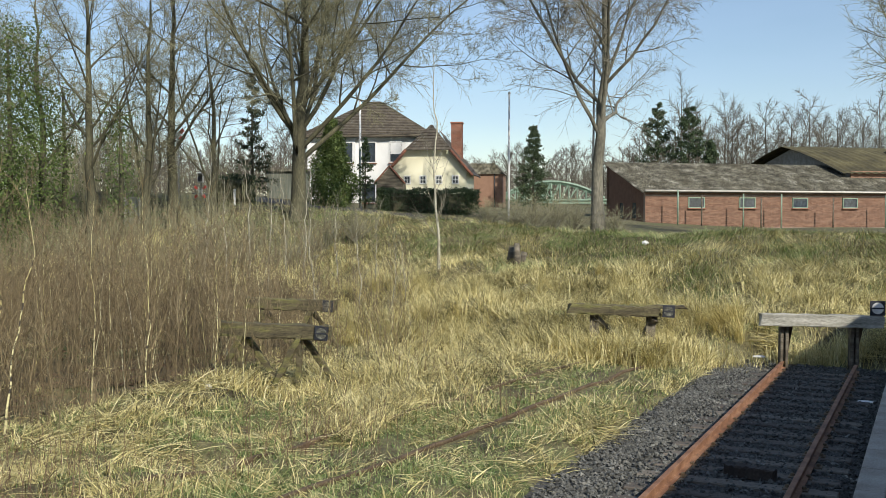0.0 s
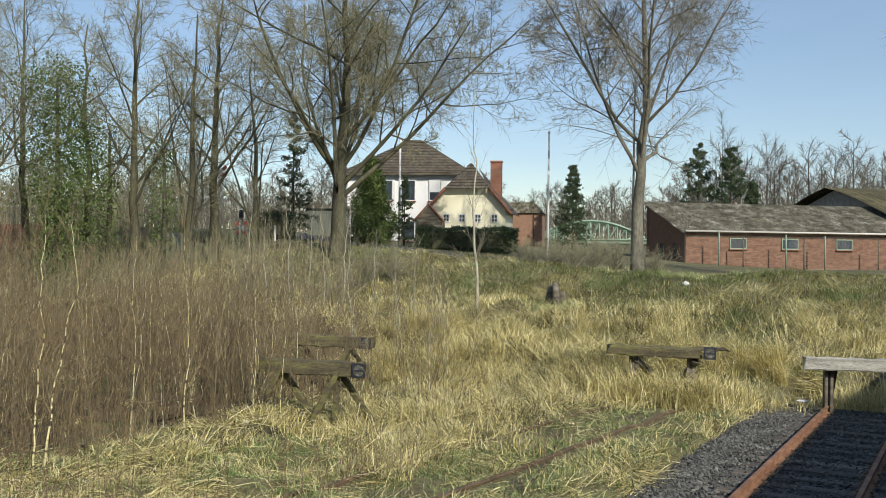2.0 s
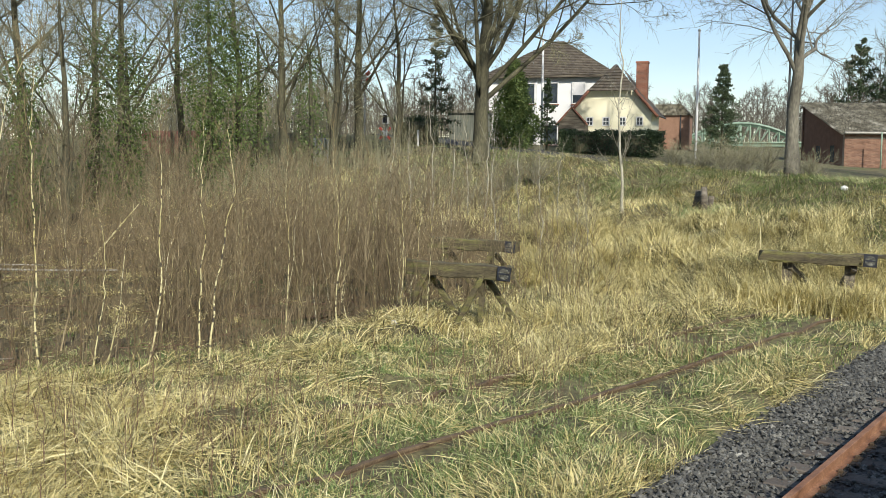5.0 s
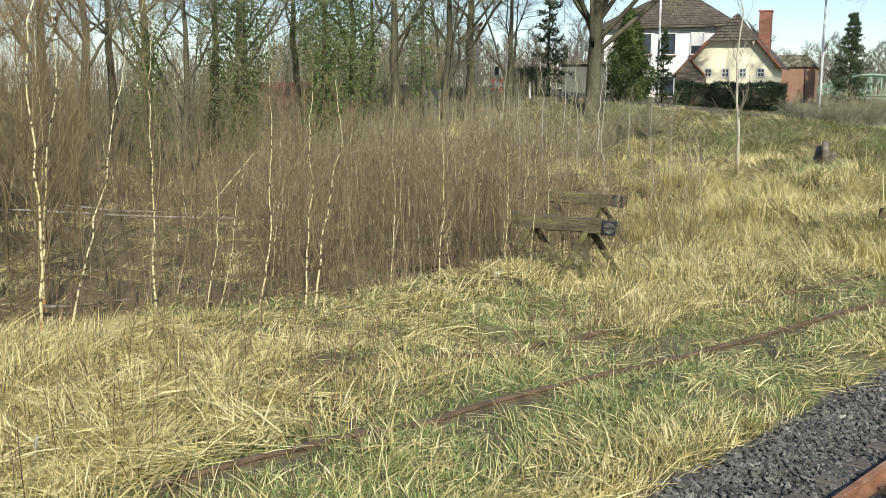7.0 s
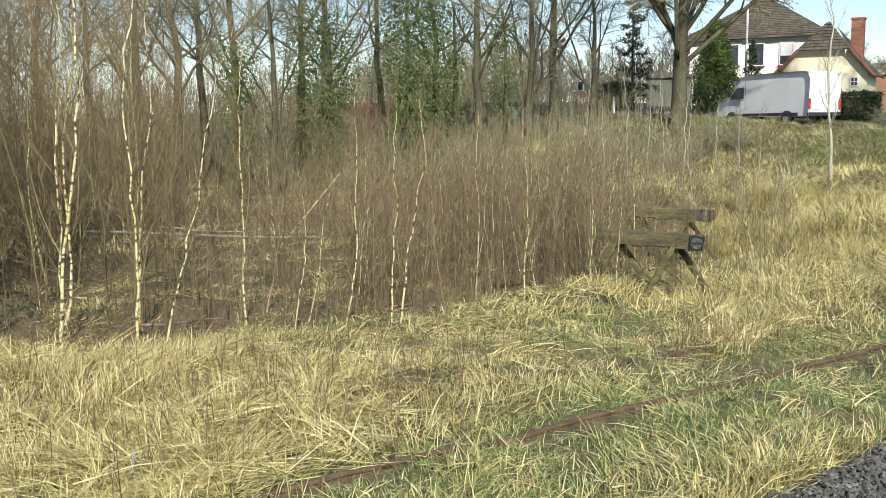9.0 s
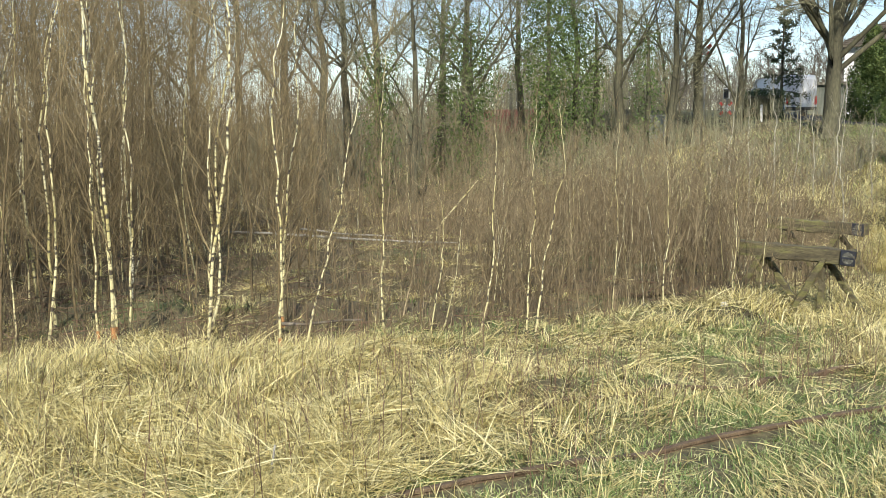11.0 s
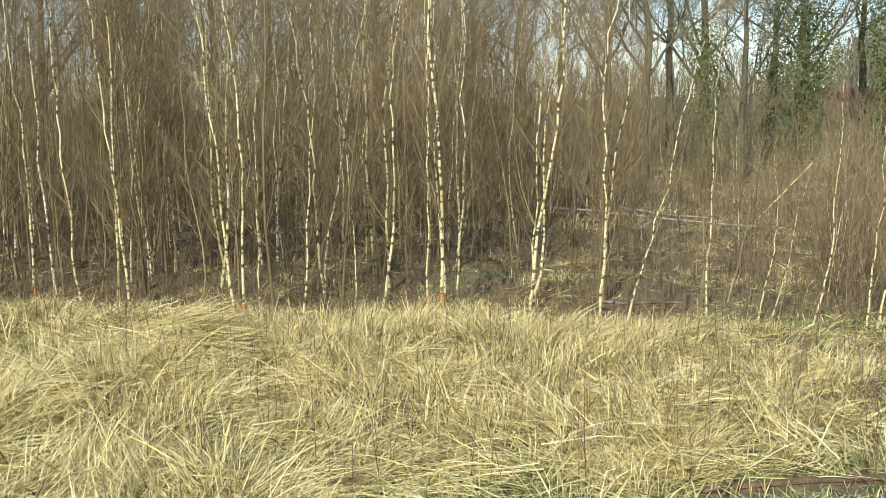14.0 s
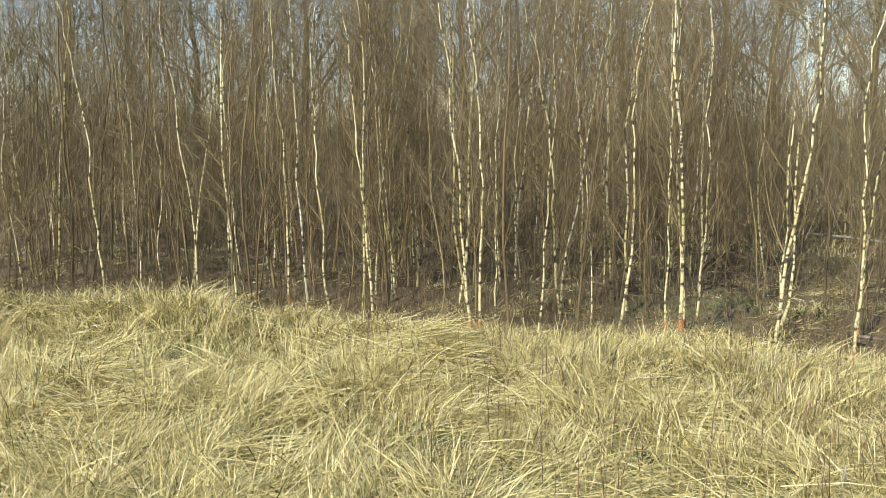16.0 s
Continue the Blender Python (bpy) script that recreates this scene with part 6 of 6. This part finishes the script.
def yew(x, y, h, r, n, seed, label, mat=YEW):
    """A dense pointed evergreen with an uneven outline."""
    g = np.random.default_rng(seed)
    z = g.random(n) ** 0.9
    a = g.uniform(0, 6.28, n)
    prof = np.clip((1.02 - z) * 1.3, 0, 1) ** 0.8 * (0.7 + 0.3 * np.clip(z * 5, 0, 1))
    lump = 0.8 + 0.25 * np.sin(a * 3 + z * 11 + seed) + 0.15 * np.sin(a * 5 - z * 17)
    rr = r * prof * lump * g.uniform(0.65, 1.05, n)
    c = np.stack([rr * np.cos(a), rr * np.sin(a), z * h], 1)
    v, q = leaf_cards(g, c, 0.07, 0.12)
    t = thing("evergreen_shrub", x, y, float(land(x, y)), 0, label, "shrub")
    put("leaves", mesh_of("leaves", v, q), mat, t)
    rod("trunk", [(0, 0, -0.1), (0, 0, h * 0.9)], [0.14, 0.03], BARK, t)


x, y = polar(-8.0, 61)
hedge(x, y, 6.2, 1.4, 1.45, 16000, 3, "dark green clipped hedge before the cream wing")
x, y = polar(-13.7, 62)
yew(x, y, 5.3, 1.65, 26000, 4, "dense green evergreen before the white house")
x, y = polar(-11.8, 62)
tree_thing("spruce_tree", conifer(18, 4.6, 0.9, 40, 0.055, -0.02, per=24), (BARK, NEEDLE), x, y, 0, "thin dark conifer before the white house")
x, y = polar(-19.3, 60)
hedge(x, y, 2.6, 1.4, 1.6, 3000, 8, "dark clipped hedge beside the road")


LAMP_GREY = material("dark_grey_paint", [(0.0, (0.05, 0.055, 0.055)), (1.0, (0.10, 0.105, 0.105))], 3, 40, 0.6, bump=0.1)
CONTAINER_RED = material("faded_red_paint", [(0.0, (0.16, 0.06, 0.045)), (1.0, (0.26, 0.105, 0.08))], 1, 15, 0.7, bump=0.2)
GARAGE_GREEN = material("grey_green_boards", [(0.0, (0.10, 0.11, 0.085)), (1.0, (0.19, 0.20, 0.16))], 2, 20, 0.85, bump=0.3, stretch=(4, 4, 0.4))


def by_the_road():
    """A red container and a low garage beyond the trees."""
    x, y = polar(-33.0, 66)
    o = thing("container", x, y, float(land(x, y)) - 0.1, -33, "faded red steel container behind the bare trees", "container")
    boxed("body", (3.6, 2.4, 1.5), pose(0, 0, 0.85), CONTAINER_RED, o, "", 0.03)
    for k in range(12):
        boxed("rib", (0.12, 0.05, 1.35), pose(-1.68 + k * 0.305, -1.22, 0.85), CONTAINER_RED, o, "", 0.01)
    x, y = polar(-16.3, 73)
    o = thing("garage", x, y, float(land(x, y)) - 0.1, 0, "low grey-green garage beside the white house", "garage")
    boxed("wall", (3.0, 5, 2.1), pose(0, 2.5, 1.05), GARAGE_GREEN, o, "grey-green board wall")
    boxed("roof", (3.4, 5.4, 0.18), pose(0, 2.5, 2.19), SHEET, o)


by_the_road()


def poles():
    for turn, d, top, r, name, label in ((-3.5, 54, 3.25 + 54 * math.tan(radians(6.96)), 0.07, "flagpole", "tall white flagpole on the bank"), (-12.1, 63, 3.25 + 63 * math.tan(radians(6.54)), 0.09, "flagpole", "white pole before the house")):
        x, y = polar(turn, d)
        z = float(land(x, y))
        o = thing(name, x, y, z, 0, label, "pole")
        rod("pole", [(0, 0, -0.1), (0.02, 0, top - z)], [r, r * 0.7], POLE_WHITE, o)
        bm = bmesh.new()
        bmesh.ops.create_uvsphere(bm, u_segments=8, v_segments=6, radius=r * 1.2, matrix=pose(0.02, 0, top - z))
        part("finial", bm, POLE_WHITE, o)
    x, y = polar(1.3, 58)
    z = float(land(x, y))
    o = thing("lamp_post", x, y, z, 0, "slim dark street lamp post behind the pale tree", "lamp post")
    rod("pole", [(0, 0, -0.1), (0.05, 0, 9.2)], [0.08, 0.05], LAMP_GREY, o)
    rod("arm", [(0.05, 0, 9.2), (-0.25, 0, 9.3)], 0.05, LAMP_GREY, o)
    # stump posts on the slope
    for k, (turn, d, h) in enumerate(((-3.05, 38, 1.0), (-3.4, 38.4, 0.7), (-2.75, 38.6, 0.6))):
        x, y = polar(turn, d)
        o = thing("stump", x, y, float(land(x, y)) - 0.05, 0, "short broken grey stump in the grass", "stump", "stumps on the slope")
        rod("wood", [(0, 0, 0), (0.05, 0, h * 0.5), (0.02 + 0.05 * k, 0.02, h)], [0.17, 0.14, 0.11], OLD_TIMBER, o, "", 7)


poles()


def crossing():
    """Level crossing signals by the road, and the direction posts."""
    x, y = polar(-21.05, 60)
    z = float(land(x, y))
    o = thing("crossing_signal", x, y, z, 0, "level crossing signal with a red and white cross", "crossing signal")
    rod("post", [(0, 0, -0.1), (0, 0, 3.0)], 0.05, STEEL, o)
    boxed("signal_box", (0.4, 0.12, 0.6), pose(0, -0.06, 5.45 - z + 0.0), WHITE, o, "white-framed signal box", 0.02)
    boxed("signal_face", (0.28, 0.03, 0.48), pose(0, -0.13, 5.45 - z), BLACK, o)
    for a in (45, -45):
        arm = boxed("cross_arm", (0.95, 0.03, 0.14), pose(0, -0.1 - 0.02 * (a > 0), 4.6 - z, 0, a, 0), WHITE, o, "white cross arm")
        for e in (-1, 1):
            boxed("red_end", (0.24, 0.036, 0.144), pose(0, -0.1 - 0.02 * (a > 0), 4.6 - z, 0, a, 0) @ pose(e * 0.36, 0, 0), RED_PAINT, arm, "red end")
    x, y = polar(-22.25, 56)
    zz = 3.25 + 56 * math.tan(radians(4.45))
    o = thing("crossing_sign", x, y, float(land(x, y)), 0, "high red and white crossing sign on a thin mast", "sign")
    rod("post", [(0, 0, -0.1), (0, 0, zz - float(land(x, y)))], 0.05, STEEL, o)
    for a in (38, -38):
        arm = boxed("cross_arm", (0.9, 0.03, 0.2), pose(0, -0.1 - 0.02 * (a > 0), zz - float(land(x, y)), 0, a, 0), WHITE, o, "white cross arm")
        for e in (-1, 1):
            boxed("red_end", (0.26, 0.036, 0.204), pose(0, -0.1 - 0.02 * (a > 0), zz - float(land(x, y)), 0, a, 0) @ pose(e * 0.32, 0, 0), RED_PAINT, arm, "red end")
    x, y = polar(-19.2, 57)
    o = thing("marker_post", x, y, float(land(x, y)), 0, "short white roadside marker post", "post")
    boxed("post", (0.12, 0.1, 1.0), pose(0, 0, 0.45), WHITE, o, "", 0.015)
    x, y = polar(-24.9, 55)
    o = thing("cable_box", x, y, float(land(x, y)), 0, "grey metal cabinet beside the road", "cabinet")
    boxed("cabinet", (1.0, 0.6, 1.6), pose(0, 0, 0.7), STEEL, o, "", 0.03)


crossing()


def road():
    """The road over the bank, along which the van drives."""
    s = np.linspace(0, 1, 160)
    P = np.array([r[1:3] for r in VAN])
    t = np.linspace(0, 1, len(P))
    X, Y = np.interp(s, t, P[:, 0]), np.interp(s, t, P[:, 1])
    dx, dy = np.gradient(X), np.gradient(Y)
    n = np.hypot(dx, dy)
    V = []
    for k in range(len(s)):
        for o in (-2.3, -0.8, 0.8, 2.3):
            x, y = X[k] + o * dy[k] / n[k], Y[k] - o * dx[k] / n[k]
            V.append((x, y, float(land(x, y)) + 0.04))
    i = np.arange(len(V)).reshape(len(s), 4)
    Q = np.stack([i[:-1, :-1], i[:-1, 1:], i[1:, 1:], i[1:, :-1]], -1).reshape(-1, 4)
    ob = put("road", mesh_of("road", V, Q), ASPHALT)
    tagged(ob, "narrow asphalt road over the bank", "road", kind="structure")


# seconds, x and y of the rear, heading to the right of +Y
VAN = [(0.0, 66.00, 46.00, -90.0), (3.0, 42.00, 45.50, -90.0), (5.5, 22.50, 45.00, -89.0), (7.0, 9.18, 46.24, -82.0), (8.0, 0.66, 47.16, -68.0), (8.6, -4.18, 49.16, -57.0), (9.2, -8.52, 52.18, -49.0),
       (9.8, -12.25, 55.83, -45.0), (10.2, -15.05, 58.46, -44.0), (11.2, -20.56, 64.34, -42.0), (12.3, -26.69, 71.03, -41.0), (14.0, -36.35, 82.09, -40.0), (16.0, -47.28, 95.28, -39.0)]


def van():
    v = thing("van", VAN[0][1], VAN[0][2], 0, 0, "white panel van driving along the road", "van")
    W, L = 2.0, 6.9
    # side outline, rear at y = 0
    line = [(0.0, 0.42), (0.0, 0.95), (0.04, 2.1), (0.16, 2.52), (0.35, 2.58), (4.55, 2.58), (4.95, 2.48), (5.75, 1.62), (6.55, 1.32), (6.82, 1.1), (6.9, 0.75), (6.85, 0.42)]
    bm = bmesh.new()
    rings = []
    for x, tuck in ((-W / 2 + 0.14, 0.12), (-W / 2, 0.0), (W / 2, 0.0), (W / 2 - 0.14, 0.12)):
        ring = []
        for y, z in line:
            zz = z - (tuck if z > 2.3 else 0)
            xx = x * (0.93 if z > 2.0 else 1.0)
            ring.append(bm.verts.new((xx, y, zz + (tuck if z > 2.3 and abs(x) < W / 2 else 0))))
        rings.append(ring)
    for a, b in zip(rings, rings[1:]):
        for i in range(len(line)):
            j = (i + 1) % len(line)
            bm.faces.new((a[i], b[i], b[j], a[j]))
    bm.faces.new(rings[0][::-1])
    bm.faces.new(rings[-1])
    body = part("body", bm, VAN_PAINT, v, "white painted body")
    for side in (-1, 1):
        x = side * (W / 2 + 0.004)
        bm = bmesh.new()
        vs = [bm.verts.new((x * 0.985 if z > 1.9 else x, y, z)) for y, z in ((4.75, 1.35), (5.85, 1.36), (5.35, 1.92), (4.75, 1.96))]
        bm.faces.new(vs)
        r = bmesh.ops.extrude_face_region(bm, geom=bm.faces[:])
        bmesh.ops.translate(bm, vec=(-side * 0.03, 0, 0), verts=[e for e in r["geom"] if isinstance(e, bmesh.types.BMVert)])
        part("side_window", bm, GLASS_DARK, v, "dark side window")
        boxed("sill_trim", (0.02, 5.2, 0.16), pose(x, 3.3, 0.52), BLACK_PLASTIC, v, "", 0.005)
        boxed("door_seam", (0.006, 0.02, 1.5), pose(x, 4.6, 1.5), BLACK_PLASTIC, v)
        boxed("door_handle", (0.03, 0.18, 0.04), pose(x, 4.85, 1.3), BLACK_PLASTIC, v, "", 0.006)
        boxed("mirror", (0.16, 0.12, 0.3), pose(side * (W / 2 + 0.12), 5.75, 1.62), BLACK_PLASTIC, v, "", 0.03)
        boxed("tail_lamp", (0.14, 0.05, 0.52), pose(side * (W / 2 - 0.08), -0.01, 1.0), RED_LENS, v, "red tail lamp", 0.02)
        for y in (1.55, 5.75):
            w = thing("wheel", 0, 0, 0)
            w.parent = v
            w.matrix_basis = pose(side * (W / 2 - 0.12), y, 0.35)
            bm = bmesh.new()
            bmesh.ops.create_cone(bm, cap_ends=True, segments=24, radius1=0.35, radius2=0.35, depth=0.22, matrix=pose(0, 0, 0, 0, 90, 0))
            part("tyre", bm, BLACK_PLASTIC, w, "", True)
            bm = bmesh.new()
            bmesh.ops.create_cone(bm, cap_ends=True, segments=20, radius1=0.21, radius2=0.19, depth=0.24, matrix=pose(0, 0, 0, 0, 90, 0))
            part("rim", bm, STEEL, w)
    for x in (-0.49, 0.49):
        boxed("rear_door", (0.93, 0.03, 1.74), pose(x, 0.0, 1.46, 1.5, 0, 0), VAN_PAINT, v, "white rear door", 0.012)
    boxed("door_latch", (0.05, 0.05, 0.3), pose(0.06, -0.04, 1.35), STEEL, v)
    boxed("number_plate", (0.52, 0.012, 0.11), pose(-0.5, -0.03, 0.8), WHITE, v, "plain number plate")
    boxed("bumper", (1.96, 0.2, 0.2), pose(0, 0.02, 0.5), BLACK_PLASTIC, v, "black bumper", 0.04)
    boxed("windscreen", (1.7, 0.02, 0.95), pose(0, 5.40, 1.99, 52 - 90 - 6, 0, 0), GLASS_DARK, v, "dark windscreen", 0.01)
    return v


VAN_THING = van()
road()


def motions():
    rows = [(t, pose(x, y, float(land(x, y)) + 0.05, 0, 0, -h)) for t, x, y, h in VAN]
    walk(VAN_THING, rows)


motions()
